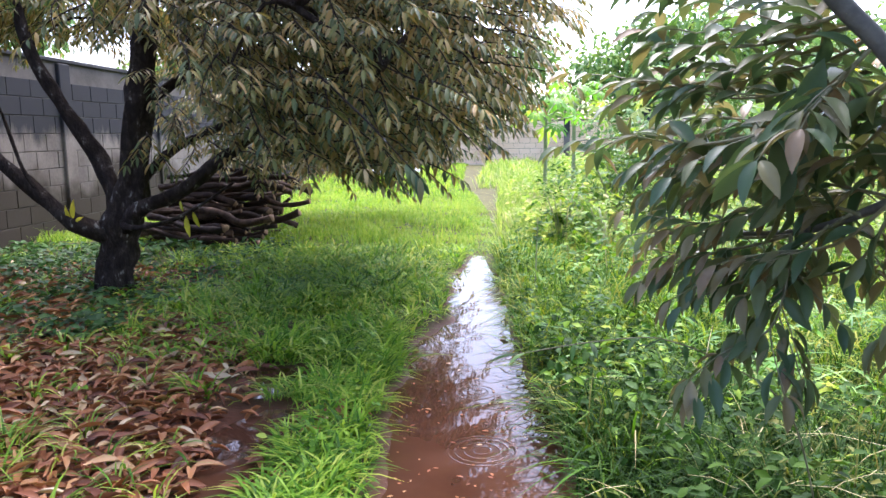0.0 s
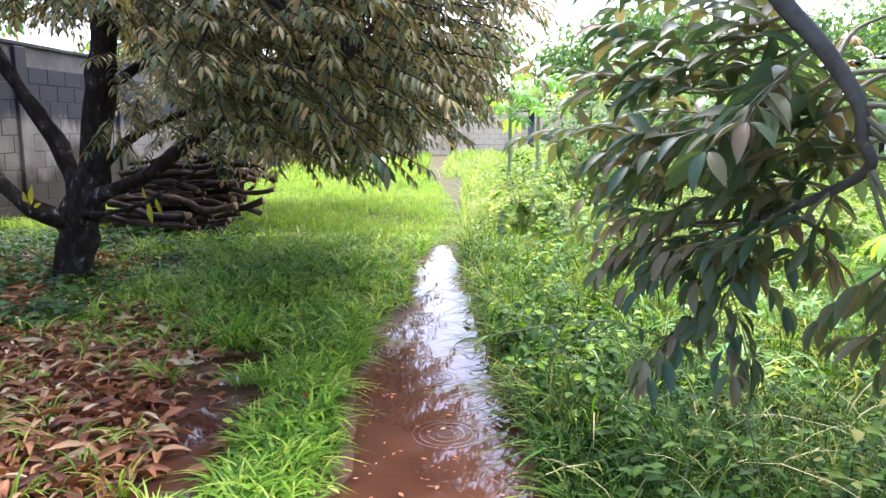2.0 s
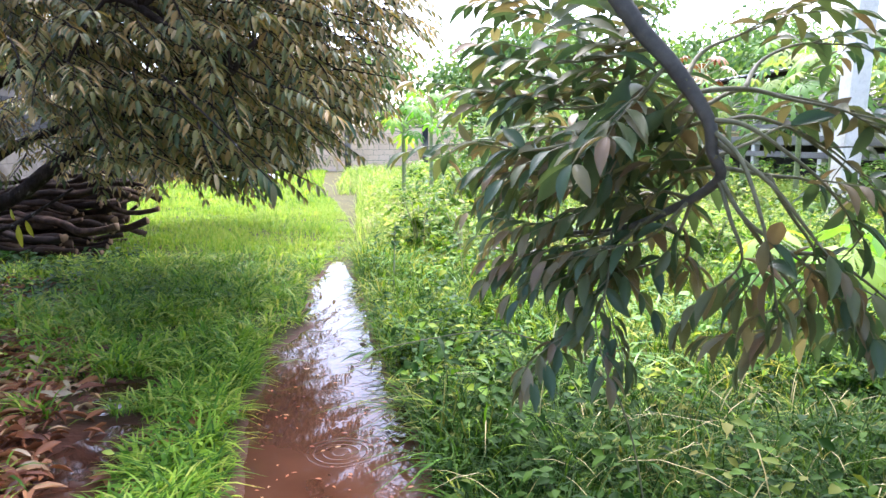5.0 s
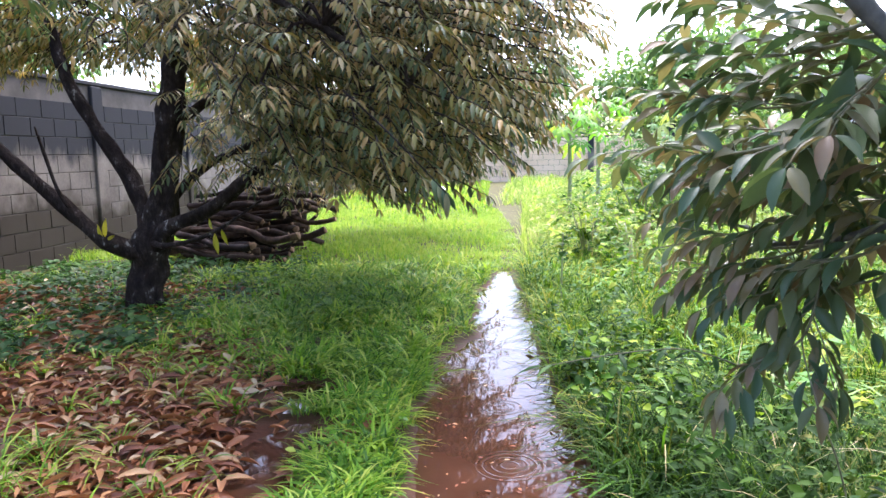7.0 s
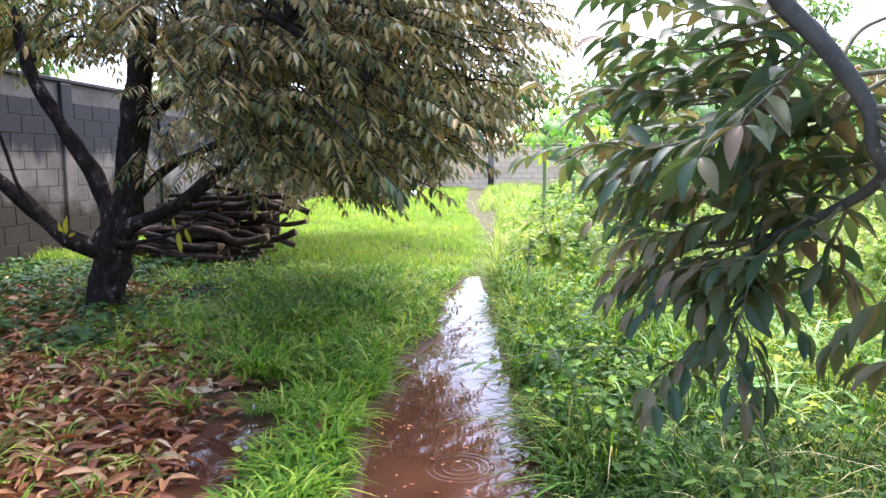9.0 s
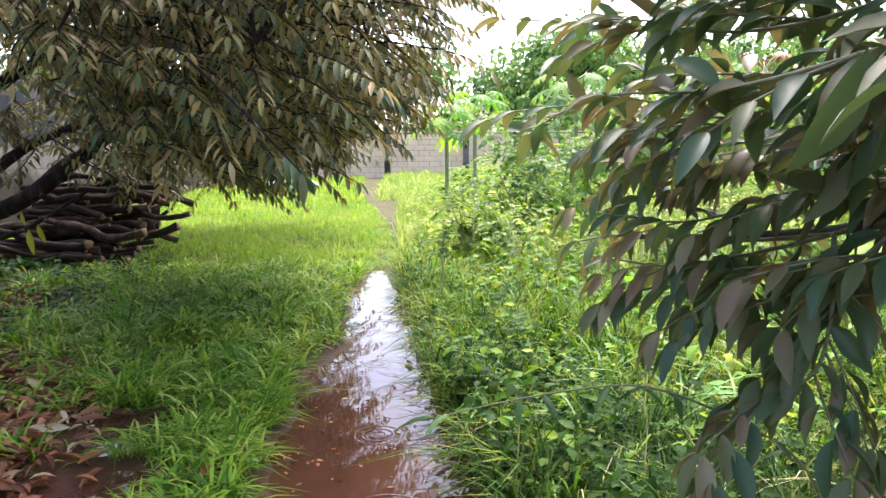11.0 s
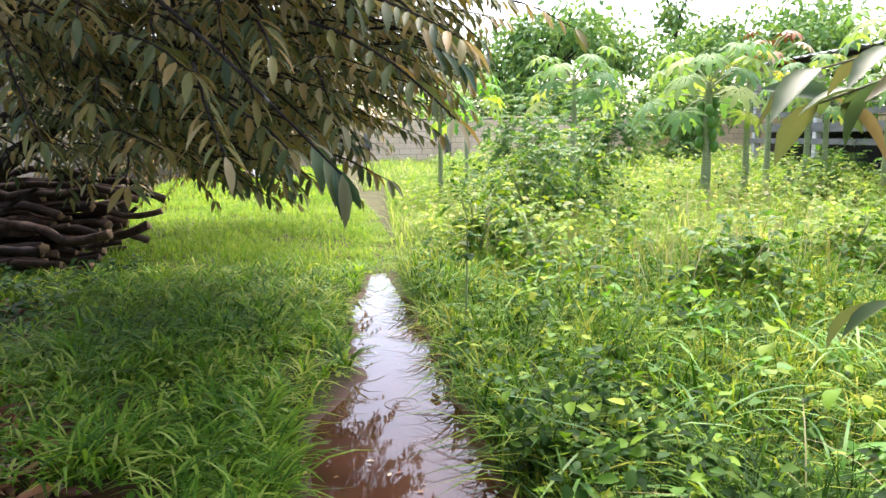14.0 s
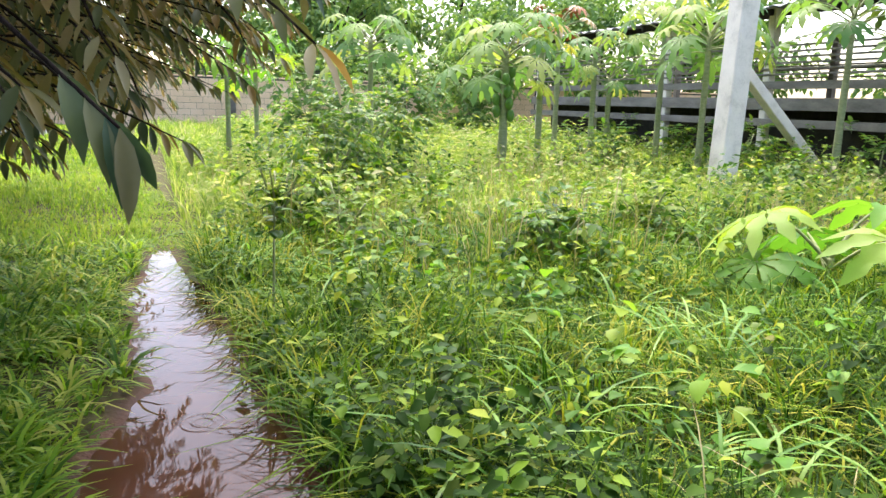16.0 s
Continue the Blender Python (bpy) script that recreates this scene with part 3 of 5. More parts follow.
def big_tree():
    rnd = random.Random(11)
    tree = thing("durian_tree", "old durian tree with dark lichen-spotted trunk and drooping olive-brown crown", "tree", at=(-3.3, 6.3, 0))
    def local(pts):
        return [Vector(p) - Vector((-3.3, 6.3, 0)) for p in pts]
    part("trunk", tube("trunk", local(curve_points([(-3.33, 6.3, -0.1), (-3.31, 6.3, 0.08), (-3.3, 6.3, 0.35), (-3.22, 6.3, 0.65), (-3.1, 6.3, 1.0), (-2.99, 6.3, 1.74), (-2.88, 6.32, 2.5), (-2.8, 6.35, 3.3), (-2.75, 6.4, 4.2), (-2.72, 6.42, 5.4)], 4)),
         [0.24, 0.2, 0.185, 0.175] + [0.165] * 4 + [0.16] * 4 + [0.15] * 4 + spread(21, 0.13, 0.03), BARK, 18, 0.55), tree, "dark trunk spotted with pale lichen")
    limbs = [
        ([(-3.3, 6.25, 0.5), (-3.53, 6.05, 0.64), (-3.88, 6.0, 0.98), (-4.25, 6.0, 1.31), (-4.53, 6.0, 1.62), (-4.66, 6.0, 1.98), (-4.7, 6.0, 2.5)], 0.095, 0.03),
        ([(-3.28, 6.35, 0.6), (-3.4, 6.45, 0.95), (-3.54, 6.5, 1.22), (-3.84, 6.5, 1.68), (-4.07, 6.5, 2.14), (-4.23, 6.5, 2.78), (-4.47, 6.5, 3.4)], 0.11, 0.045),
        ([(-3.15, 6.2, 0.6), (-2.93, 6.05, 0.76), (-2.48, 6.0, 0.96), (-2.1, 6.0, 1.23), (-1.73, 6.0, 1.48), (-1.34, 6.0, 1.71), (-0.88, 5.9, 1.97), (-0.3, 5.7, 2.15)], 0.085, 0.025),
        ([(-3.2, 6.6, 0.95), (-2.93, 6.8, 1.25), (-2.44, 6.8, 1.46), (-1.8, 6.9, 1.7), (-1.2, 7.0, 1.9)], 0.06, 0.02),
        ([(-3.0, 6.4, 1.62), (-2.69, 6.6, 1.9), (-2.4, 6.6, 1.98), (-1.6, 6.7, 2.3), (-0.9, 6.8, 2.5)], 0.06, 0.02),
        ([(-2.95, 6.3, 2.1), (-2.4, 5.5, 2.5), (-1.7, 4.7, 2.4), (-1.0, 4.1, 2.0), (-0.5, 3.7, 1.65)], 0.055, 0.012),
        ([(-3.2, 6.2, 0.62), (-2.9, 5.9, 0.62), (-2.5, 5.9, 0.72), (-2.1, 6.0, 0.98)], 0.035, 0.012),
        ([(-3.75, 6.0, 0.86), (-3.86, 5.95, 1.1), (-3.95, 5.95, 1.4), (-3.98, 5.9, 1.62)], 0.03, 0.008),
        ([(-2.85, 6.3, 2.6), (-2.0, 6.2, 3.1), (-1.1, 6.0, 3.3), (-0.3, 5.9, 3.1)], 0.06, 0.02),
        ([(-2.9, 6.3, 2.4), (-3.4, 5.4, 3.0), (-3.8, 4.6, 3.2)], 0.05, 0.02),
    ]
    for pts, r0, r1 in limbs:
        c = local(curve_points(pts, 4))
        part("limb", tube("limb", c, spread(len(c), r0 * 0.78, r1 * 0.85), BARK, 10, 0.55), tree)
    starts = []
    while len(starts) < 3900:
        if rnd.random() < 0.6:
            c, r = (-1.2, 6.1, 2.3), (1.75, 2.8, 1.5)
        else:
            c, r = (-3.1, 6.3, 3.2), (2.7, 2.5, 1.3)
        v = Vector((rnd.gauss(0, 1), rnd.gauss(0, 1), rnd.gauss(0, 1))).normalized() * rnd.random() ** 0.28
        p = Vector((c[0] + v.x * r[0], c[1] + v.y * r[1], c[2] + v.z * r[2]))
        # starts cast from the camera's first place onto y = 6 to fit its view
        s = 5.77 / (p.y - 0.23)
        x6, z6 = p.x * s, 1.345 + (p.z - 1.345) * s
        if x6 > min(0.3, 0.42 * (z6 - 1.62)) or (p.y > 6.0 and p.x > 0.15 - 0.26 * (p.y - 6.0)) or (p.x < -2.2 and p.z > 3.2 and rnd.random() < 0.6) or (p.x < -2.3 and p.y < 6.5 and rnd.random() < 0.8) or (p.y < 4.7 and p.x < -0.9 and rnd.random() < 0.45) or z6 < float(view_outline(x6)) + 0.22 or p.x < -5.7 or p.z > 4.6:
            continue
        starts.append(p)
    # low sprays that hang out over the path side of the crown
    for p in ((-0.55, 3.75, 1.55), (-0.35, 3.55, 1.52), (-0.2, 3.8, 1.62), (-0.62, 3.5, 1.42), (-0.05, 4.2, 1.72), (-0.4, 4.1, 1.5), (-0.75, 3.9, 1.4), (-0.25, 3.5, 1.58), (-0.85, 3.6, 1.5)):
        starts.append(Vector(p))
    for k in range(90):
        starts.append(Vector((rnd.uniform(-2.5, -1.4), rnd.uniform(5.2, 5.9), rnd.uniform(1.2, 1.85))))
    for k in range(330):
        starts.append(Vector((rnd.uniform(-5.6, -3.1), rnd.uniform(6.5, 7.8), 2.35 + abs(rnd.gauss(0, 0.5)))))
    # the dense top, out of view, added to shade the ground and wall below
    for k in range(260):
        starts.append(Vector((-2.7 + rnd.gauss(0, 1.15), 6.2 + rnd.gauss(0, 1.3), rnd.uniform(4.2, 5.7))))
    near_leaves, far_leaves, twigs = [], [], []
    for p in starts:
        out = Vector((p.x + 3.0, p.y - 6.3, 0))
        out = (out.normalized() + Vector((rnd.uniform(-0.5, 0.5), rnd.uniform(-0.7, 0.3), rnd.uniform(-0.45, 0.15)))).normalized()
        pts, lv = spray(p - Vector((-3.3, 6.3, 0)), out, rnd.uniform(0.3, 0.55), rnd.choice((14, 16, 18)), 0.084, 0.45, 0.35, rnd)
        twigs.append((pts, spread(len(pts), 0.006, 0.002)))
        (near_leaves if p.y < 4.3 and p.x > -1.4 and p.z < 2.2 else far_leaves).extend(lv)
    hung = []
    # two twigs whose long leaves hang in a row beside the path
    for row in (((-0.75, 3.45, 1.62), (-0.52, 3.32, 1.42), (-0.36, 3.25, 1.26), (-0.27, 3.2, 1.17)), ((-0.6, 3.6, 1.72), (-0.35, 3.6, 1.6), (-0.1, 3.62, 1.5), (0.02, 3.65, 1.44))):
        c = local(curve_points(row, 4))
        twigs.append((c, spread(len(c), 0.006, 0.002)))
        for i in range(9, len(c)):
            d = (c[i] - c[i - 1]).normalized()
            for sgn in (-1, 1):
                ld = (d * rnd.uniform(0.4, 1.0) + d.cross(Vector((0, 0, 1))) * sgn * 0.5 + Vector((0, 0, rnd.uniform(-0.9, -0.3)))).normalized()
                hung.append((tuple(c[i]), tuple(ld), (0.3 * sgn, -0.6, 0.8), rnd.uniform(0.08, 0.12)))
    leaf_pieces(hung, mesh_of("leaf", LONG_LEAF[0], [LONG_LEAF[1], LONG_LEAF[2]], NEAR_DURIAN, True), tree)
    rnd.shuffle(near_leaves)
    for p in rnd.sample(starts, 150):
        a = min((Vector(q) for l in limbs for q in l[0]), key=lambda q: (q - p).length)
        mid = (a + p) / 2 + Vector((0, 0, 0.15))
        c = local(curve_points([a, mid, p], 3))
        twigs.append((c, spread(len(c), 0.016, 0.006)))
    tagged(part("twig_cluster", tubes("twig_cluster", twigs, BARK, 4), tree), kind="stuff")
    shared = mesh_of("leaf", LONG_LEAF[0], [LONG_LEAF[1], LONG_LEAF[2]], DURIAN, True)
    leaf_pieces(near_leaves[:260], shared, tree)
    tagged(part("crown", leaf_mesh("crown", far_leaves + near_leaves[260:], LONG_LEAF, DURIAN), tree, "dense drooping olive and brown leaves"), kind="stuff")
    lemon = [((-0.2, -0.3, 0.68), (0.25, -0.4, 0.9), (0.2, -1, 0.2), 0.17), ((-0.22, -0.3, 0.66), (-0.2, -0.3, 0.9), (0, -1, 0.2), 0.14), ((-0.18, -0.3, 0.66), (0.6, -0.3, 0.3), (0, -1, 0.1), 0.12),
             ((0.82, -0.4, 0.72), (0.1, -0.1, -1), (0.1, -1, 0.2), 0.18), ((0.88, -0.4, 0.75), (0.25, 0, -0.9), (0, -1, 0.1), 0.15), ((0.8, -0.4, 0.75), (-0.3, 0, 0.9), (0, -1, 0.1), 0.1)]
    lemon_mesh = mesh_of("yellow_leaf", LONG_LEAF[0], [LONG_LEAF[1], LONG_LEAF[2]], YELLOW, True)
    leaf_pieces(lemon, lemon_mesh, tree)
    return tree


big_tree()


# ---- the drooping branch of a second durian tree beside the walker ----
def near_tree():
    rnd = random.Random(23)
    o = Vector((2.3, -1.2, 0))
    tree = thing("durian_tree", "durian tree whose grey limb droops broad leaves beside the path", "tree", at=tuple(o))
    def local(pts):
        return [Vector(p) - o for p in pts]
    c = local(curve_points([(2.3, -1.2, -0.1), (2.28, -1.2, 0.8), (2.2, -1.1, 1.8), (2.1, -1.0, 3.2)], 4))
    part("trunk", tube("trunk", c, spread(len(c), 0.16, 0.07), BARK, 12, 0.3), tree)
    main = [(2.2, -1.1, 1.9), (1.5, -0.4, 2.5), (0.75, 0.75, 2.3), (0.5, 1.3, 1.9), (0.53, 1.47, 1.67), (0.59, 1.48, 1.56), (0.67, 1.48, 1.48), (0.75, 1.49, 1.38), (0.77, 1.51, 1.32), (0.80, 1.53, 1.27), (0.79, 1.65, 1.21), (0.74, 1.87, 1.13), (0.70, 2.17, 1.08), (0.57, 2.48, 1.04)]
    c = local(curve_points(main, 4))
    part("limb", tube("limb", c, spread(17, 0.05, 0.019) + spread(len(c) - 17, 0.0185, 0.005), LIMB, 9, 0.25), tree, "grey drooping limb")
    leafy = [
        [(0.78, 1.52, 1.29), (0.79, 1.74, 1.27), (0.75, 2.00, 1.27), (0.67, 2.20, 1.25), (0.56, 2.46, 1.21)],
        [(0.79, 1.63, 1.22), (0.77, 1.84, 1.23), (0.71, 2.04, 1.23), (0.63, 2.24, 1.17), (0.54, 2.44, 1.12)],
        [(0.77, 1.71, 1.18), (0.73, 1.83, 1.19), (0.67, 2.03, 1.15), (0.60, 2.23, 1.10), (0.50, 2.44, 1.10)],
        [(0.63, 1.50, 1.44), (0.63, 1.73, 1.42), (0.57, 1.94, 1.42), (0.48, 2.20, 1.47)],
        [(0.75, 1.49, 1.38), (0.72, 1.66, 1.35), (0.65, 1.76, 1.31), (0.58, 1.91, 1.29), (0.51, 2.06, 1.23)],
        [(0.72, 1.92, 1.11), (0.67, 2.17, 1.07), (0.56, 2.45, 1.05), (0.48, 2.63, 1.01)],
        [(0.78, 1.63, 1.21), (0.73, 1.72, 1.12), (0.68, 1.87, 1.08), (0.61, 2.02, 1.04)],
        [(0.61, 1.47, 1.53), (0.57, 1.54, 1.52), (0.54, 1.70, 1.54), (0.49, 1.92, 1.56)],
        [(0.70, 1.47, 1.44), (0.69, 1.56, 1.39), (0.66, 1.66, 1.34), (0.63, 1.75, 1.23)],
        [(0.66, 1.48, 1.48), (0.63, 1.50, 1.44), (0.56, 1.52, 1.36), (0.52, 1.57, 1.34), (0.46, 1.77, 1.32), (0.43, 2.14, 1.34), (0.39, 2.40, 1.32), (0.36, 2.60, 1.28)],
        [(0.63, 1.48, 1.51), (0.60, 1.64, 1.51), (0.54, 1.85, 1.52), (0.44, 2.17, 1.56)],
        [(0.62, 1.48, 1.54), (0.59, 1.71, 1.58), (0.58, 2.03, 1.67)],
        [(0.70, 1.48, 1.43), (0.71, 1.67, 1.39), (0.69, 1.87, 1.36), (0.65, 2.17, 1.38), (0.54, 2.39, 1.41)],
        [(0.76, 1.73, 1.18), (0.72, 1.92, 1.08), (0.65, 2.11, 1.01), (0.55, 2.31, 0.95)],
        [(0.74, 1.78, 1.15), (0.68, 1.86, 1.05), (0.61, 2.00, 0.98)],
        [(0.72, 1.92, 1.11), (0.70, 1.88, 1.00), (0.66, 1.85, 0.91), (0.60, 1.88, 0.86)],
        [(0.52, 1.57, 1.34), (0.52, 1.95, 1.30), (0.53, 2.30, 1.27), (0.55, 2.62, 1.24)],
        [(0.73, 1.48, 1.41), (0.74, 1.65, 1.32), (0.76, 1.89, 1.25), (0.70, 2.14, 1.21), (0.60, 2.35, 1.19)],
        [(0.76, 1.50, 1.34), (0.80, 1.69, 1.27), (0.80, 1.88, 1.20), (0.73, 2.08, 1.16)],
        [(0.80, 1.65, 1.21), (0.79, 1.71, 1.11), (0.78, 1.80, 1.05), (0.77, 1.95, 1.01)],
        [(0.65, 1.48, 1.49), (0.66, 1.68, 1.47), (0.64, 1.94, 1.47), (0.56, 2.20, 1.50)],
        [(0.60, 1.64, 1.51), (0.57, 1.89, 1.47), (0.50, 2.15, 1.46), (0.43, 2.36, 1.49)],
        [(0.74, 1.87, 1.13), (0.67, 2.07, 1.06), (0.60, 2.31, 1.00), (0.52, 2.52, 0.99)],
        [(0.61, 1.48, 1.53), (0.59, 1.61, 1.60), (0.56, 1.83, 1.67), (0.48, 2.04, 1.69)],
    ]
    bare_fan = [
        [(0.71, 1.48, 1.43), (0.83, 1.51, 1.44), (0.96, 1.55, 1.42), (1.14, 1.64, 1.40), (1.29, 1.67, 1.33)],
        [(0.73, 1.48, 1.40), (0.84, 1.56, 1.44), (0.98, 1.66, 1.44), (1.17, 1.74, 1.42), (1.39, 1.82, 1.38)],
        [(0.75, 1.49, 1.38), (0.80, 1.45, 1.37), (0.88, 1.44, 1.32), (0.99, 1.47, 1.25), (1.09, 1.50, 1.15)],
        [(0.76, 1.50, 1.37), (0.90, 1.60, 1.39), (1.09, 1.74, 1.36), (1.24, 1.82, 1.31), (1.43, 1.89, 1.20)],
        [(0.76, 1.49, 1.36), (0.79, 1.44, 1.31), (0.81, 1.40, 1.22), (0.84, 1.40, 1.12), (0.88, 1.43, 1.01)],
        [(0.77, 1.50, 1.31), (0.90, 1.59, 1.34), (0.99, 1.64, 1.37), (1.14, 1.74, 1.38)],
        [(0.79, 1.52, 1.29), (0.93, 1.58, 1.27), (1.11, 1.72, 1.25), (1.28, 1.80, 1.19)],
        [(0.80, 1.53, 1.27), (0.83, 1.48, 1.19), (0.94, 1.50, 1.12), (1.04, 1.53, 1.05), (1.14, 1.56, 0.95)],
        [(0.80, 1.53, 1.26), (0.81, 1.50, 1.19), (0.84, 1.50, 1.11), (0.85, 1.59, 1.04)],
        [(0.77, 1.50, 1.34), (0.86, 1.45, 1.26), (0.96, 1.45, 1.15), (1.06, 1.48, 1.06)],
        [(0.69, 1.47, 1.45), (0.75, 1.53, 1.51), (0.85, 1.58, 1.55), (1.02, 1.69, 1.61)],
        [(0.83, 1.51, 1.44), (0.95, 1.67, 1.51), (1.10, 1.77, 1.56), (1.28, 1.86, 1.57)],
        [(0.93, 1.58, 1.27), (1.00, 1.61, 1.19), (1.12, 1.69, 1.09), (1.19, 1.71, 0.96)],
        [(0.83, 1.48, 1.19), (0.94, 1.55, 1.09), (1.02, 1.57, 0.99), (0.95, 1.57, 0.94)],
        [(0.94, 1.50, 1.12), (1.09, 1.59, 1.09), (1.26, 1.66, 1.00), (1.41, 1.74, 0.90)],
        [(1.09, 1.74, 1.36), (1.32, 1.91, 1.28), (1.48, 1.99, 1.18), (1.64, 2.05, 1.03)],
    ]
    leaves, many = [], []
    for pts, fan in [(q, False) for q in leafy] + [(q, True) for q in bare_fan]:
        c = curve_points(pts, 5)
        part("twig", tube("twig", local(c), spread(len(c), 0.0055 if fan else 0.0045, 0.0018), TWIG, 6), tree)
        for i in range(len(c) * 5 // 8 if fan else 3, len(c)):
            d = (c[i] - c[i - 1]).normalized()
            side = d.cross(Vector((0, 0, 1))).normalized()
            lift = 0.75 * min(max((c[i].z - 1.05) / 0.4, 0.0), 1.0)
            for sgn in (-1, 1):
                if rnd.random() < (0.2 if fan else 0.24) and c[i].y < 2.35:
                    # a side shoot that carries its leaves in two ranks
                    h = (d * 0.7 + side * sgn * 0.8 + Vector((0, 0, rnd.uniform(-0.5, 0.25) + lift * 0.5))).normalized()
                    p2, lv = spray(c[i] - o, h, rnd.uniform(0.10, 0.20), rnd.choice((4, 6)), 0.078, 0.3, 0.4 - 0.45 * lift, rnd)
                    many.append((p2, spread(len(p2), 0.0022, 0.0012)))
                    leaves.extend(lv)
                elif rnd.random() < (0.5 if fan else 0.68):
                    ld = (d * rnd.uniform(0.1, 0.8) + side * sgn * rnd.uniform(0.2, 0.9) + Vector((rnd.uniform(-0.4, 0.4), rnd.uniform(-0.5, 0.5), rnd.uniform(-0.8, 0.3) + lift * 0.6))).normalized()
                    nz = (Vector((rnd.uniform(-0.8, 0.8), rnd.uniform(-0.9, 0.3), 0.8)) + side * sgn * rnd.uniform(-0.4, 0.9)).normalized()
                    leaves.append((tuple(c[i] - o), tuple(ld), tuple(nz), rnd.uniform(0.062, 0.104)))
        leaves.append((tuple(c[-1] - o), tuple((d + Vector((0, 0, -0.5))).normalized()), (0.2, -0.4, 0.9), 0.1))
    # two long bronze leaves that hang in front of the rest
    for at, ld in (((0.48, 1.5, 1.335), (-0.35, 0.1, -1.0)), ((0.53, 1.52, 1.34), (0.05, 0.05, -1.0)), ((0.55, 1.53, 1.36), (0.5, 0.0, 0.75))):
        leaves.append((tuple(Vector(at) - o), tuple(Vector(ld).normalized()), (0.2, -1.0, 0.2), 0.13))
    # unseen crown overhead, added to keep skylight off the puddle bank
    shade_leaves, k = [], 0
    while k < 1000:
        v = Vector((rnd.gauss(0, 1), rnd.gauss(0, 1), rnd.gauss(0, 1))).normalized() * rnd.random() ** 0.4
        q = Vector((2.3 + v.x * 2.0, 0.8 + v.y * 2.6, 3.6 + v.z * 1.0))
        if q.z < 2.6 + 0.12 * max(q.y, 0):
            continue
        k += 1
        pts, lv = spray(q - o, (v.x, v.y, -0.1), rnd.uniform(0.3, 0.5), 12, 0.12, 0.5, 0.5, rnd)
        many.append((pts, spread(len(pts), 0.005, 0.002)))
        shade_leaves.extend(lv)
    # more unseen leaves right of the view, added to block side light
    k = 0
    while k < 950:
        q = Vector((rnd.uniform(1.5, 4.2), rnd.uniform(-2.0, 2.3), rnd.uniform(1.1, 3.0)))
        if q.x < 1.25 + 0.62 * max(q.y, 0.3):
            continue
        k += 1
        pts, lv = spray(q - o, (q.x - 2.3, q.y + 1.0, -0.2), rnd.uniform(0.3, 0.5), 12, 0.12, 0.5, 0.5, rnd)
        many.append((pts, spread(len(pts), 0.005, 0.002)))
        shade_leaves.extend(lv)
    tagged(part("crown", leaf_mesh("crown", shade_leaves, LONG_LEAF, NEAR_DURIAN), tree), kind="stuff")
    tagged(part("twig_cluster", tubes("twig_cluster", many, TWIG, 5), tree, "slender bare olive twigs"), kind="stuff")
    shape = leaf_shape(0.35, 0.3, 0.3, (0.0, 0.1, 0.25, 0.45, 0.65, 0.85, 1.0), (0.06, 0.45, 0.82, 1.0, 0.9, 0.45, 0.0))
    shared = mesh_of("leaf", shape[0], [shape[1], shape[2]], NEAR_DURIAN, True)
    rnd.shuffle(leaves)
    leaf_pieces(leaves[:300], shared, tree)
    if len(leaves) > 300:
        tagged(part("foliage", leaf_mesh("foliage", leaves[300:], shape, NEAR_DURIAN), tree), kind="stuff")


near_tree()


def row_tree():
    """The next durian in the row along the wall, whose low crown closes the view behind the first."""
    rnd = random.Random(61)
    o = Vector((-3.7, 11.9, 0))
    tree = thing("durian_tree", "next durian tree in the row with low olive-brown crown", "tree", at=tuple(o))
    c = [q - o for q in curve_points([(-3.7, 11.9, -0.1), (-3.7, 11.9, 1.0), (-3.6, 11.8, 2.4), (-3.4, 11.7, 4.4)], 4)]
    part("trunk", tube("trunk", c, spread(len(c), 0.17, 0.05), BARK, 12, 0.4), tree)
    for e in ((-1.3, 10.6, 1.7), (-0.9, 11.4, 2.3), (-4.2, 11.0, 2.0), (-1.6, 9.8, 1.5), (-3.4, 10.0, 2.2)):
        b = Vector((-3.68, 11.88, 1.1 + 0.3 * (e[2] - 1.5)))
        c = [q - o for q in curve_points([b, (b + Vector(e)) / 2 + Vector((0, 0, 0.1)), e], 4)]
        part("limb", tube("limb", c, spread(len(c), 0.06, 0.015), BARK, 8, 0.4), tree)
    leaves, many, k = [], [], 0
    while k < 1500:
        v = Vector((rnd.gauss(0, 1), rnd.gauss(0, 1), rnd.gauss(0, 1))).normalized() * rnd.random() ** 0.3
        q = Vector((-2.2 + v.x * 2.3, 10.6 + v.y * 2.6, 2.5 + v.z * 2.0))
        # crown edge cut to fit the camera's view and darken the puddle's mirror image
        if q.x > -0.62 - 0.026 * (q.y - 9.0) - 0.25 * max(q.z - 2.2, 0) or q.z < 0.95 + 0.30 * (q.x + 1.9) + 0.3 * max(-q.x - 2.6, 0):
            continue
        k += 1
        pts, lv = spray(q - o, (v.x + rnd.uniform(-0.4, 0.4), v.y - 0.2, rnd.uniform(-0.4, 0.1)), rnd.uniform(0.3, 0.55), 14, 0.1, 0.4, 0.35, rnd)
        many.append((pts, spread(len(pts), 0.006, 0.002)))
        leaves.extend(lv)
    tagged(part("twig_cluster", tubes("twig_cluster", many, BARK, 3), tree), kind="stuff")
    tagged(part("crown", leaf_mesh("crown", leaves, SIMPLE_LEAF, DURIAN), tree), kind="stuff")


row_tree()


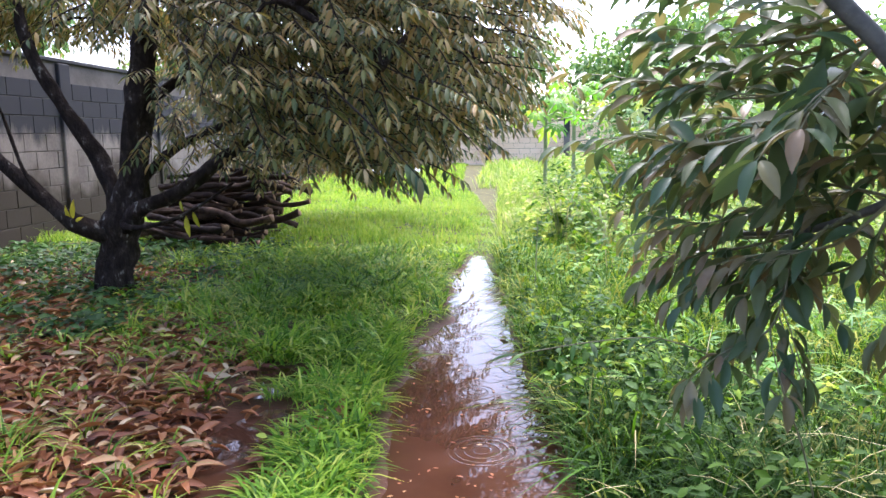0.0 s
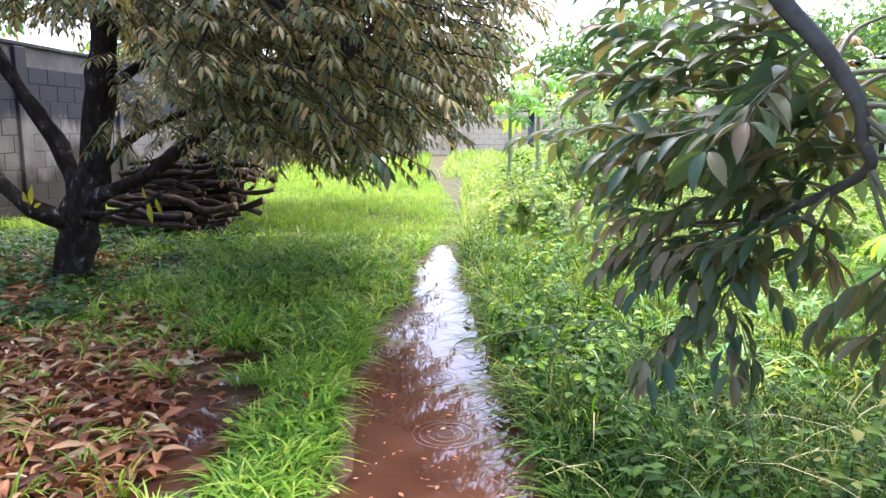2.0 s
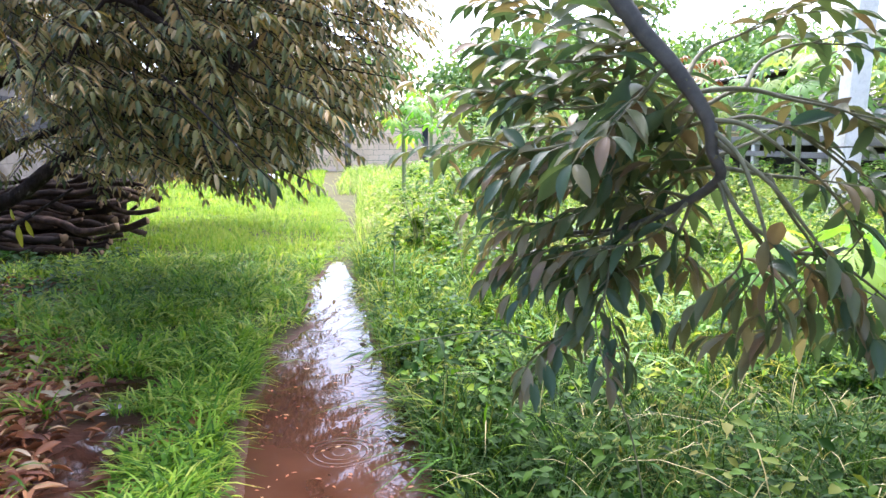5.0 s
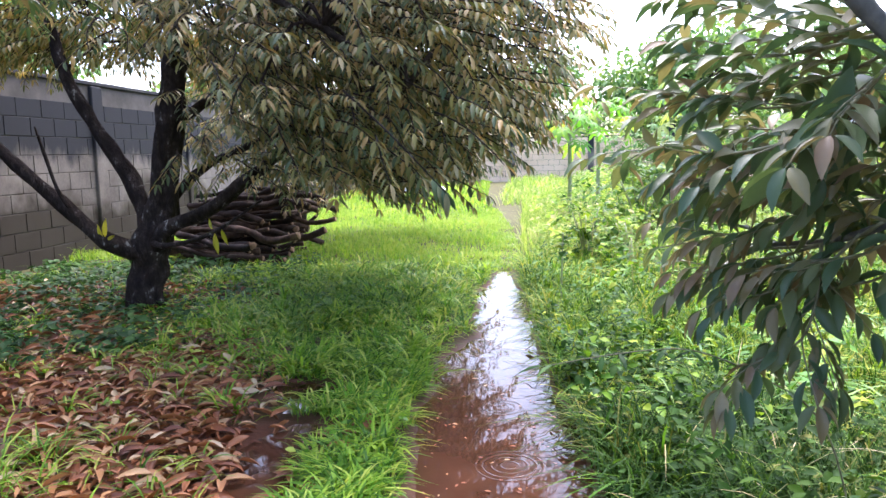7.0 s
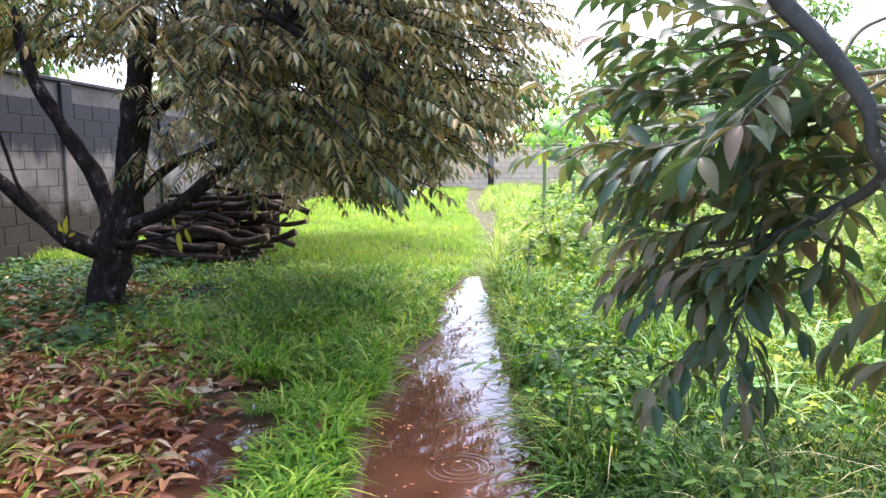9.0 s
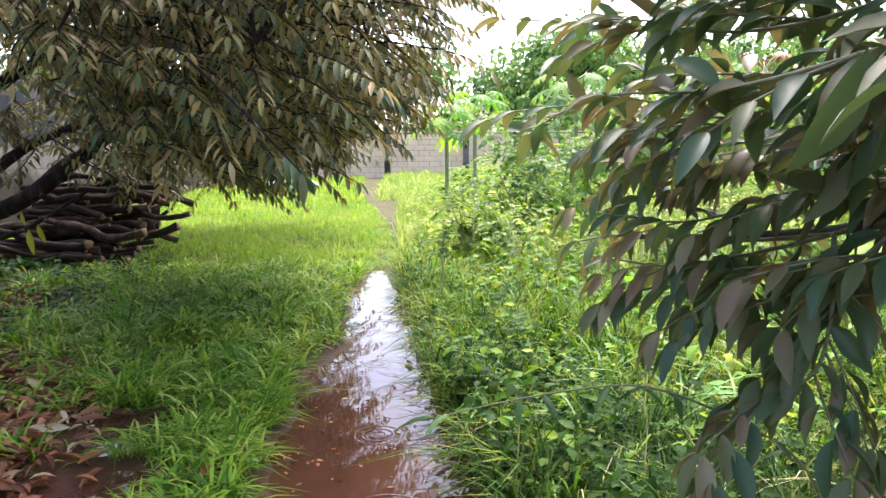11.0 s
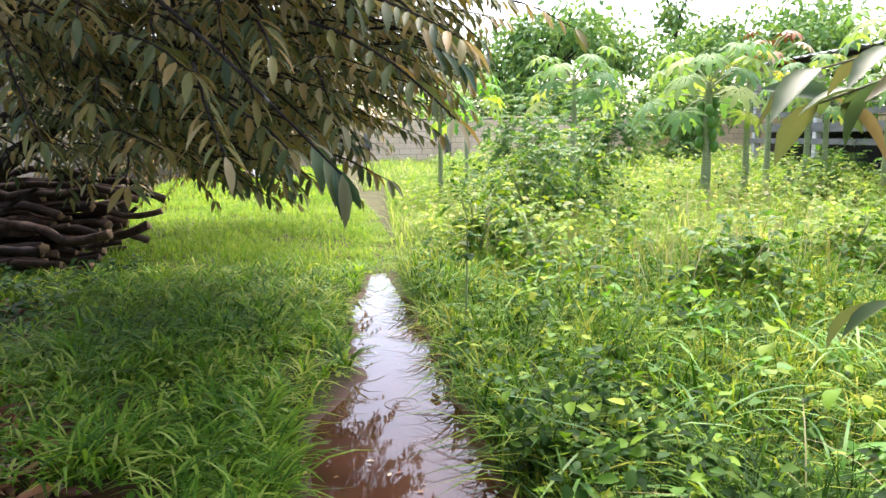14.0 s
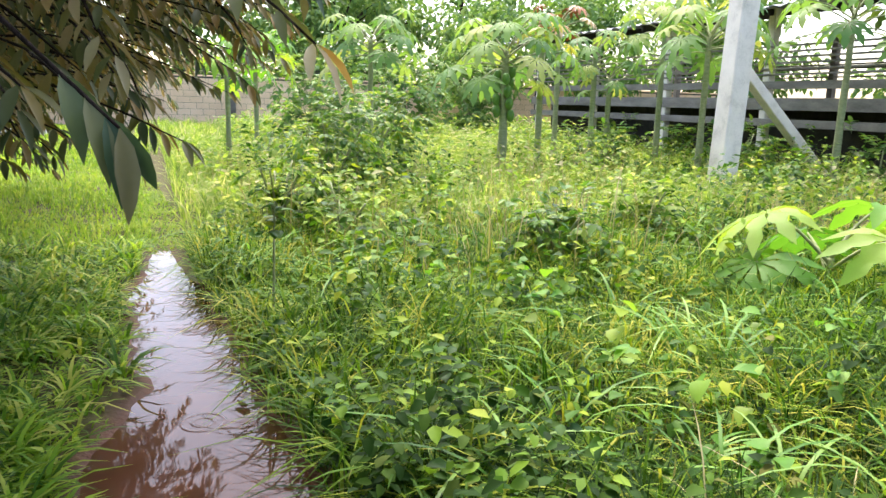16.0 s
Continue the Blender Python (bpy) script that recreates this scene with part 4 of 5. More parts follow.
def overhead_tree():
    rnd = random.Random(41)
    o = Vector((-4.3, -1.2, 0))
    tree = thing("durian_tree", "durian tree by the log heap with thin overhanging branches", "tree", at=tuple(o))
    c = [q - o for q in curve_points([(-4.3, -1.2, -0.1), (-4.3, -1.2, 1.0), (-4.2, -1.1, 2.4), (-4.1, -1.0, 4.0)], 4)]
    part("trunk", tube("trunk", c, spread(len(c), 0.17, 0.06), BARK, 12, 0.4), tree)
    leaves, many = [], []
    for pts, r in (([(-4.2, -1.1, 2.3), (-4.0, 1.0, 2.1), (-3.5, 2.6, 1.8), (-3.15, 2.8, 1.79), (-2.77, 2.8, 1.88), (-2.5, 2.85, 1.95)], 0.02),
                   ([(-4.15, -1.1, 2.6), (-4.0, 2.0, 2.5), (-3.58, 3.0, 2.33), (-1.95, 3.0, 2.18), (-0.98, 3.0, 2.09), (-0.48, 3.0, 1.98), (-0.2, 3.0, 2.0)], 0.018),
                   ([(-4.1, -1.0, 3.0), (-3.2, 0.4, 3.4), (-2.4, 1.6, 3.5)], 0.04), ([(-4.1, -1.0, 2.9), (-5.0, 0.6, 3.3), (-5.2, 2.4, 3.3)], 0.04)):
        c = [q - o for q in curve_points(pts, 4)]
        part("branch", tube("branch", c, spread(len(c), r, r * 0.3), LIMB, 6, 0.2), tree)
    for p, d in (((-3.05, 2.8, 1.78), (0.3, 0, -1)), ((-2.66, 2.8, 1.9), (0, 0.1, -1)), ((-2.4, 2.85, 1.9), (0.1, 0, -1)), ((-1.9, 3.0, 2.2), (0.3, 0, 0.2)), ((-2.9, 3.0, 2.28), (-0.2, -0.3, 0.3))):
        leaves.append((tuple(Vector(p) - o), tuple(Vector(d).normalized()), (0.1, -1, 0.2), 0.13))
    # thick unseen crown overhead, added to shade the wall and log heap
    k = 0
    while k < 800:
        v = Vector((rnd.gauss(0, 1), rnd.gauss(0, 1), rnd.gauss(0, 1))).normalized() * rnd.random() ** 0.4
        q = Vector((-3.6 + v.x * 2.2, 0.7 + v.y * 2.4, 3.9 + v.z * 1.2))
        if q.z < 2.75 + 0.12 * max(q.y, 0) or q.x < -5.9:
            continue
        k += 1
        pts, lv = spray(q - o, (v.x, v.y, -0.1), rnd.uniform(0.3, 0.5), 12, 0.12, 0.5, 0.5, rnd)
        many.append((pts, spread(len(pts), 0.005, 0.002)))
        leaves.extend(lv)
    # outer sprays kept above sight lines from the camera; they also darken the wall
    k = 0
    while k < 420:
        q = Vector((rnd.uniform(-5.9, -2.5), rnd.uniform(3.0, 5.8), rnd.uniform(2.2, 3.7)))
        if q.z < 1.42 + 0.145 * math.hypot(q.x, q.y - 0.2) + 0.25 * rnd.random():
            continue
        k += 1
        pts, lv = spray(q - o, (rnd.uniform(-1, 1), rnd.uniform(-0.3, 1), -0.1), rnd.uniform(0.25, 0.45), 12, 0.1, 0.4, 0.3, rnd)
        many.append((pts, spread(len(pts), 0.006, 0.002)))
        leaves.extend(lv)
    for b, e in (((-4.0, 2.0, 2.5), (-3.2, 5.4, 2.95)), ((-4.0, 1.0, 2.6), (-5.3, 5.2, 3.0)), ((-4.1, 0.6, 2.7), (-4.3, 5.6, 3.3))):
        c = [q - o for q in curve_points([b, (Vector(b) + Vector(e)) / 2 + Vector((0.1, 0, 0.12)), e], 4)]
        part("branch", tube("branch", c, spread(len(c), 0.025, 0.007), BARK, 6, 0.3), tree)
    tagged(part("twig_cluster", tubes("twig_cluster", many, BARK, 4), tree), kind="stuff")
    tagged(part("crown", leaf_mesh("crown", leaves, LONG_LEAF, NEAR_DURIAN), tree), kind="stuff")


overhead_tree()


# ---- log pile, felled logs ----
def log_meshes(n, mat, length, radius, seed, bend=1.0, end=None):
    rnd = random.Random(seed)
    out = []
    for i in range(n):
        L = length * rnd.uniform(0.75, 1.2)
        pts = curve_points([(0, 0, 0)] + [(L * k / 4, bend * rnd.uniform(-0.09, 0.09), bend * rnd.uniform(-0.06, 0.06)) for k in range(1, 4)] + [(L, bend * rnd.uniform(-0.12, 0.12), 0)], 3)
        r = radius * rnd.uniform(0.6, 1.25)
        out.append(tube("bark", pts, [q * rnd.uniform(0.92, 1.08) for q in spread(len(pts), r * 0.8, r)], [mat, end or CUTWOOD], 10, 0.7))
    return out


def logs():
    rnd = random.Random(3)
    shapes = log_meshes(9, LOGBARK, 1.4, 0.036, 4, 0.8)
    for layer in range(13):
        for k in range(9 - layer // 2):
            lg = tagged(new("log", rnd.choice(shapes)), "rough brown branch log stacked on the firewood pile by the wall", "log", "stacked firewood")
            lg.matrix_world = pose(-4.35 + rnd.uniform(-0.35, 0.35) + 0.03 * layer, 8.7 + k * 0.15 + layer * 0.045 + rnd.uniform(-0.05, 0.05), 0.04 + layer * 0.066, rnd.uniform(0, 360), rnd.uniform(-7, 7), rnd.uniform(-34, 22))
    big = tube("bark", curve_points([(-4.4, 3.5, 0.17), (-3.6, 3.3, 0.24), (-2.95, 3.12, 0.22), (-2.2, 2.98, 0.05)], 5), [r * (1 + 0.1 * math.sin(2.3 * i) + 0.06 * math.sin(5.1 * i)) for i, r in enumerate(spread(16, 0.1, 0.07))], [PALELOG, CUTWOOD], 14, 0.6)
    tagged(new("log", big), "thick pale felled log resting on darker roots", "log", "felled logs")
    # gnarled roots: knotted, bent, with broken side stubs
    dark = []
    for i in range(8):
        L = rnd.uniform(0.8, 1.5)
        pts = curve_points([(L * k / 5, rnd.uniform(-0.1, 0.1), rnd.uniform(-0.07, 0.07)) for k in range(6)], 4)
        r = rnd.uniform(0.03, 0.07)
        knots = [rnd.uniform(0.7, 1.0) + (0.45 if rnd.random() < 0.18 else 0.0) for _ in pts]
        runs = [(pts, [r * q for q in knots])]
        for _ in range(rnd.choice((1, 2, 3))):
            b = pts[rnd.randrange(3, len(pts) - 3)]
            v = Vector((rnd.uniform(-0.5, 0.9), rnd.uniform(-1, 1), rnd.uniform(-0.2, 1))).normalized()
            runs.append(([b, b + v * (r + 0.04), b + v * (r + rnd.uniform(0.08, 0.3)) + Vector((0.03, 0, 0.02))], [r * 0.55, r * 0.4, r * 0.15]))
        dark.append(tubes("bark", runs, ROOTBARK, 11, 0.9))
    heap = [(-4.35 + 0.5 * rnd.random(), 1.9 + 0.085 * k + 0.05 * layer, 0.05 + 0.08 * layer, rnd.uniform(-34, 26), rnd.uniform(-6, 7)) for layer in range(3) for k in range(14 - 2 * layer)]
    heap += [(-5.0, 3.7, 0.1, -20, 0), (-5.1, 4.0, 0.1, -8, 0), (-5.0, 3.9, 0.26, -30, 3), (-5.2, 3.9, 0.4, -15, 5), (-4.9, 3.6, 0.3, 25, 4)]
    for x, y, z, yaw, tilt in heap:
        lg = tagged(new("log", rnd.choice(dark)), "dark wet root log in the heap beside fallen leaves", "log", "felled logs")
        lg.matrix_world = pose(x, y, z, rnd.uniform(0, 360), tilt, yaw)
    wedge = beam("splinter", (-2.86, 2.86, 0.27), (-2.72, 2.8, 0.17), 0.05, 0.025, CUTWOOD)
    tagged(new("splinter", wedge), "pale split piece of wood on the root heap", "wood")


logs()


# ---- fallen leaves ----
def litter():
    n = 24000
    x, y = rng.uniform(-5.6, -0.6, n), rng.uniform(1.6, 7.5, n)
    keep = (np.hypot((x + 2.35) / 1.3, (y - 3.3) / 1.75) + 0.25 * lumps(x, y, 3.0, 2.0) < rng.uniform(0.75, 1.15, n)) | ((rng.random(n) < 0.3) & (x < -2.2) & (y < 7.3))
    keep &= puddle_depth(x, y) < -0.15
    x, y = x[keep], y[keep]
    z = ground_height(x, y) + rng.uniform(0.006, 0.05, len(x))
    az = rng.uniform(0, 6.28, len(x))
    d = np.stack([np.cos(az), np.sin(az), rng.normal(0, 0.2, len(x))], 1)
    nz = np.stack([rng.normal(0, 0.6, len(x)), rng.normal(0, 0.6, len(x)), np.ones(len(x))], 1)
    size, shape = rng.uniform(0.06, 0.15, len(x)), leaf_shape(0.27, 0.55, 0.22)
    pos = np.stack([x, y, z], 1)
    top = np.zeros(len(x), bool)
    top[np.where(np.hypot(x + 2.0, y - 3.1) < 1.0)[0][:300]] = True
    me = scatter("leaf_litter", shape, pos[~top], d[~top], nz[~top], size[~top], FALLEN)
    bed = tagged(new("leaf_litter", me), "thick wet layer of reddish-brown fallen leaves under the trees", "fallen leaves", kind="stuff")
    shared = mesh_of("leaf", shape[0], [shape[1], shape[2]], FALLEN, True)
    leaf_pieces([(tuple(a + np.array([0, 0, 0.012])), tuple(b), tuple(c), float(e)) for a, b, c, e in zip(pos[top], d[top], nz[top], size[top])], shared, bed)


litter()


# ---- grasses and herbs ----
def lawn_keep(x, y):
    """How much grass grows at a place west of the path: 0 to 1."""
    m = mud_amount(x, y)
    return np.clip(1.2 - 1.4 * m, 0, 1) + 0.06 * (lumps(x, y, 8.0, 5.0) > 0.35) * (puddle_depth(x, y) < -0.2)


def field(name, n, xr, yr, keep, height, width, lean, mat, label, category, levels=3):
    x, y = rng.uniform(*xr, n), rng.uniform(*yr, n)
    k = rng.random(n) < keep(x, y)
    x, y = x[k], y[k]
    clump = 0.75 + 0.35 * lumps(x, y, 2.6, 1.0) + 0.2 * lumps(x, y, 7.0, 2.0)
    h = rng.uniform(*height, len(x)) * clump
    me = blades(name, x, y, ground_height(x, y) - 0.005, h, rng.uniform(*width, len(x)), rng.uniform(*lean, len(x)), mat, levels)
    return tagged(new(name, me), label, category, kind="stuff")


def tufts(name, n, per, xr, yr, keep, height, width, lean, radius, mat, label, levels=4):
    """Grass in tufts: blades that spring from one crown and arch outwards all round it."""
    x, y = rng.uniform(*xr, n), rng.uniform(*yr, n)
    k = rng.random(n) < keep(x, y)
    x, y = x[k], y[k]
    grown = np.repeat(rng.uniform(0.65, 1.25, len(x)), per)
    tilt = np.repeat(rng.uniform(0, 2 * math.pi, len(x)), per)
    x, y = np.repeat(x, per), np.repeat(y, per)
    az = tilt + rng.normal(0, 1.5, len(x))
    r = radius * rng.random(len(x)) * grown
    x, y = x + np.cos(az) * r, y + np.sin(az) * r
    me = blades(name, x, y, ground_height(x, y) - 0.008, rng.uniform(*height, len(x)) * grown, rng.uniform(*width, len(x)), rng.uniform(*lean, len(x)), mat, levels, az)
    return tagged(new(name, me), label, "grass", kind="stuff")


def east_side(x, y):
    w, e = puddle_edges(y)
    edge = np.where(y < 8.2, e, track(y) + np.interp(y, [8, 17], [0.1, 0.02]))
    return x > edge + 0.03 * lumps(x, y, 11.0)


def west_side(x, y):
    w, e = puddle_edges(y)
    edge = np.where(y < 8.2, w, track(y) - np.interp(y, [8, 17], [0.07, -0.02]))
    return (x < edge + 0.09 + 0.06 * lumps(x, y, 9.0, 1.0)) * (x > WALL_X + 0.1)


def shaded(x, y):
    return np.where(((x < -2.6) & (y < 7.4)) | (x < -3.6), 0.12, 1.0)


field("grass", 24000, (-5.6, -0.1), (1.7, 9.5), lambda x, y: west_side(x, y) * lawn_keep(x, y) * np.clip((10 - y) / 3, 0, 1) * shaded(x, y), (0.05, 0.12), (0.006, 0.012), (0.7, 2.1), LAWN, "low lush green grass beside the muddy path", "grass")
tufts("grass", 4300, 11, (-4.2, -0.1), (1.7, 8.2), lambda x, y: west_side(x - 0.03, y) * lawn_keep(x, y) * ((puddle_depth(x, y) < -0.9) | (x > -0.75)) * shaded(x, y) * np.clip(0.62 + 0.6 * lumps(x, y, 4.2, 3.0), 0.12, 1) * np.clip((8.6 - y) / 2, 0, 1), (0.10, 0.20), (0.009, 0.019), (0.5, 1.5), 0.05, LAWN, "lush tufts of broad-bladed grass beside the muddy path")
tufts("grass", 620, 13, (-1.15, -0.40), (2.0, 4.7), lambda x, y: west_side(x - 0.05, y) * (puddle_depth(x, y) < -0.9) * np.clip(0.85 + 0.5 * lumps(x, y, 5.0, 3.0), 0, 1), (0.10, 0.20), (0.007, 0.015), (0.5, 1.5), 0.06, LAWN, "tall wet clumps of grass between the puddles")
tufts("grass", 1700, 8, (-3.3, -0.2), (4.3, 8.4), lambda x, y: west_side(x - 0.03, y) * lawn_keep(x, y) * shaded(x, y) * np.clip(0.5 + 0.8 * lumps(x, y, 3.1, 9.0), 0.05, 1), (0.13, 0.25), (0.012, 0.022), (0.5, 1.4), 0.06, LAWN, "broad tufts of grass standing above the lawn")
tufts("grass", 34, 9, (-2.75, -1.95), (2.5, 3.1), lambda x, y: 1.0 + 0 * x, (0.14, 0.28), (0.007, 0.013), (0.5, 1.3), 0.05, LAWN, "grass tufts round the end of the felled log")
tufts("grass", 420, 8, (-3.6, -0.4), (1.7, 6.5), lambda x, y: west_side(x, y) * (puddle_depth(x, y) < -0.1) * (lumps(x, y, 3.1, 7.0) > 0.25), (0.12, 0.24), (0.006, 0.012), (0.5, 1.4), 0.04, LAWN, "scattered taller tufts of grass in mud and leaves")
field("grass", 46000, (-6.0, 0.2), (6.3, 16), lambda x, y: west_side(x, y) * lawn_keep(x, y) * np.clip((y - 6.0) / 3.5, 0, 1) * np.where((x < -3.4) & (y < 9), 0.1, 1.0), (0.10, 0.24), (0.008, 0.017), (0.4, 1.3), LAWN_FAR, "bright yellow-green grass in the open middle of the orchard", "grass", 2)
field("grass", 26000, (-6.0, 0.0), (16, 32.3), lambda x, y: west_side(x, y) * 1.0, (0.14, 0.3), (0.014, 0.03), (0.4, 1.2), LAWN_FAR, "bright grass reaching the far wall", "grass", 2)
field("tall_grass", 34000, (0.0, 3.2), (1.5, 4.6), lambda x, y: east_side(x, y) * np.clip((4.6 - y) / 1.4, 0, 1), (0.14, 0.4), (0.004, 0.010), (0.3, 1.4), SHADED_BANK, "dark tangled puddle-bank grass with shade put into its colour", "grass")
field("grass", 15000, (-1.4, 0.1), (8.3, 17), lambda x, y: 1.0 * (np.abs(x - track(y)) < 0.24), (0.05, 0.15), (0.008, 0.016), (0.6, 1.8), LAWN_FAR, "sparse grass over the worn track", "grass")
field("tall_grass", 62000, (0.0, 5.5), (1.6, 8.5), lambda x, y: east_side(x, y) * np.clip((y - 2.8) / 1.4, 0.03, 1), (0.16, 0.42), (0.006, 0.013), (0.3, 1.5), TALL, "tall tangled green grass beside the puddle", "grass")
tufts("tall_grass", 330, 6, (0.2, 5.2), (2.2, 8.5), lambda x, y: east_side(x - 0.1, y) * np.clip(0.5 + 0.8 * lumps(x, y, 1.6, 6.0), 0.08, 1) * np.clip((y - 2.9) / 0.9, 0, 1), (0.28, 0.48), (0.009, 0.018), (0.9, 1.6), 0.05, ARCH, "broad arching grass blades standing out of the weeds", 6)
tufts("tall_grass", 230, 8, (0.05, 0.75), (2.4, 8.3), lambda x, y: east_side(x - 0.02, y) * (~east_side(x - 0.28, y)), (0.16, 0.32), (0.008, 0.016), (0.6, 1.4), 0.04, TALL, "arching grass that overhangs the edge of the puddle", 5)
field("tall_grass", 36000, (0.0, 12), (8.0, 18), lambda x, y: east_side(x, y) * 1.0, (0.2, 0.6), (0.010, 0.02), (0.3, 1.1), HERB_FAR, "pale yellow-green meadow grass, lightened further for haze", "grass", 2)
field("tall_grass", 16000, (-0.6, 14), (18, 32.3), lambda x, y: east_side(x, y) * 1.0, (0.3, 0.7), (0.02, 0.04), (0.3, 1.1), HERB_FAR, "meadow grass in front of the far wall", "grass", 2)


def herbs(name, n, xr, yr, keep, height, size, per, mat, label, shape=OVAL_LEAF):
    """Broad-leaved weeds: a short stem with leaves in a loose rosette up to its top."""
    x, y = rng.uniform(*xr, n), rng.uniform(*yr, n)
    k = rng.random(n) < keep(x, y)
    x, y = x[k], y[k]
    m = len(x)
    h = rng.uniform(*height, m) * (0.8 + 0.3 * lumps(x, y, 1.7, 4.0))
    z = ground_height(x, y)
    f = rng.uniform(0.25, 1.0, (m, per))
    az = rng.uniform(0, 6.28, (m, per))
    px = (x[:, None] + np.cos(az) * 0.05 * (1.2 - f)).ravel()
    py = (y[:, None] + np.sin(az) * 0.05 * (1.2 - f)).ravel()
    pz = (z[:, None] + h[:, None] * f).ravel()
    az = az.ravel()
    c = len(az)
    d = np.stack([np.cos(az), np.sin(az), rng.uniform(-0.5, 0.5, c)], 1)
    nz = np.stack([rng.normal(0, 0.35, c), rng.normal(0, 0.35, c), np.ones(c)], 1)
    me = scatter(name, shape, np.stack([px, py, pz], 1), d, nz, rng.uniform(*size, c), mat)
    return tagged(new(name, me), label, "weeds", kind="stuff")


HEART = leaf_shape(0.95, 0.12, 0.3, (0.0, 0.12, 0.4, 0.72, 1.0), (0.5, 0.95, 1.0, 0.6, 0.0))
SMALL_OVAL = leaf_shape(0.6, 0.15, 0.25, (0.0, 0.35, 0.75, 1.0), (0.1, 1.0, 0.7, 0.0))
herbs("weeds", 800, (0.15, 3.0), (1.6, 4.4), lambda x, y: east_side(x, y) * np.clip(0.55 + 0.6 * lumps(x, y, 2.2, 2.0), 0.1, 1), (0.15, 0.42), (0.03, 0.07), 9, SHADED_BANK, "dark leafy bank weeds with shade put into their colour", SMALL_OVAL)
herbs("weeds", 2300, (0.1, 6.0), (1.7, 8.5), lambda x, y: east_side(x, y) * (y > 3.2) * np.clip(0.55 + 0.6 * lumps(x, y, 1.9, 2.0), 0.1, 1), (0.14, 0.42), (0.03, 0.075), 9, HERB, "leafy green weeds tangled with grass", SMALL_OVAL)
herbs("weeds", 3800, (0.2, 13.0), (8.0, 17), lambda x, y: east_side(x, y) * np.clip(0.6 + 0.6 * lumps(x, y, 1.3, 3.0), 0.15, 1), (0.25, 0.8), (0.04, 0.1), 9, HERB_FAR, "pale flowering weeds in the open meadow, lightened for haze", SMALL_OVAL)
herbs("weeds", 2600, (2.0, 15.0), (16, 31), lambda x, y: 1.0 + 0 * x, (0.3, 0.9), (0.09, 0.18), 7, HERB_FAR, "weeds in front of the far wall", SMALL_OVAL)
herbs("vines", 190, (1.2, 5.5), (3.6, 8.0), lambda x, y: np.clip(0.2 + 1.0 * lumps(x, y, 1.4, 8.0), 0, 1), (0.3, 0.46), (0.05, 0.09), 5, LIME, "lime-green heart-leaved vines over the weeds", HEART)
herbs("weeds", 900, (0.6, 9.0), (5.5, 13.0), lambda x, y: east_side(x, y) * np.clip(0.35 + 0.9 * lumps(x, y, 1.1, 9.0), 0, 1), (0.45, 0.95), (0.05, 0.09), 14, HERB, "taller dark green weeds standing in the meadow", SMALL_OVAL)
herbs("ground_cover", 1250, (-5.9, -2.4), (3.6, 8.8), lambda x, y: np.clip(0.75 + 0.5 * lumps(x, y, 2.2, 1.0), 0, 1) * (np.hypot(x + 2.3, y - 3.4) > 1.25), (0.06, 0.16), (0.05, 0.1), 7, COVER, "dark low ground cover in the shade of the tree", SMALL_OVAL)
herbs("weeds", 1300, (-3.0, -0.4), (1.8, 8.3), lambda x, y: west_side(x, y) * np.clip(lawn_keep(x, y), 0, 1) * 0.8, (0.05, 0.14), (0.03, 0.06), 6, LAWN, "small leafy weeds among the lawn grass", SMALL_OVAL)


field("dry_stalks", 130, (0.55, 2.4), (1.9, 3.6), lambda x, y: 1.0 + 0 * x, (0.35, 0.6), (0.003, 0.006), (0.3, 1.5), STRAW, "pale dry stalks leaning in the shaded grass", "dry stalks", 5)
field("dry_stalks", 3200, (0.6, 8.0), (6.2, 14.0), lambda x, y: east_side(x, y) * np.clip(0.4 + 0.8 * lumps(x, y, 1.0, 5.0), 0, 1), (0.5, 0.95), (0.005, 0.009), (0.05, 0.6), STRAW, "thin pale stalks standing in the meadow", "dry stalks", 3)


def floating_bits():
    n = 130
    y = rng.uniform(2.0, 4.4, n)
    w, e = puddle_edges(y)
    x = w + 0.04 + (e - w) * rng.random(n) ** 1.3 * 0.85
    az = rng.uniform(0, 6.28, n)
    d = np.stack([np.cos(az), np.sin(az), np.zeros(n)], 1)
    me = scatter("floating_leaf_bits", leaf_shape(0.5, 0.1, 0.03), np.stack([x, y, np.full(n, -0.004)], 1), d, np.tile([0, 0, 1.0], (n, 1)), rng.uniform(0.012, 0.035, n), FALLEN)
    tagged(new("floating_leaf_bits", me), "small withered leaf bits floating on the muddy puddle", "fallen leaves", kind="stuff")


floating_bits()


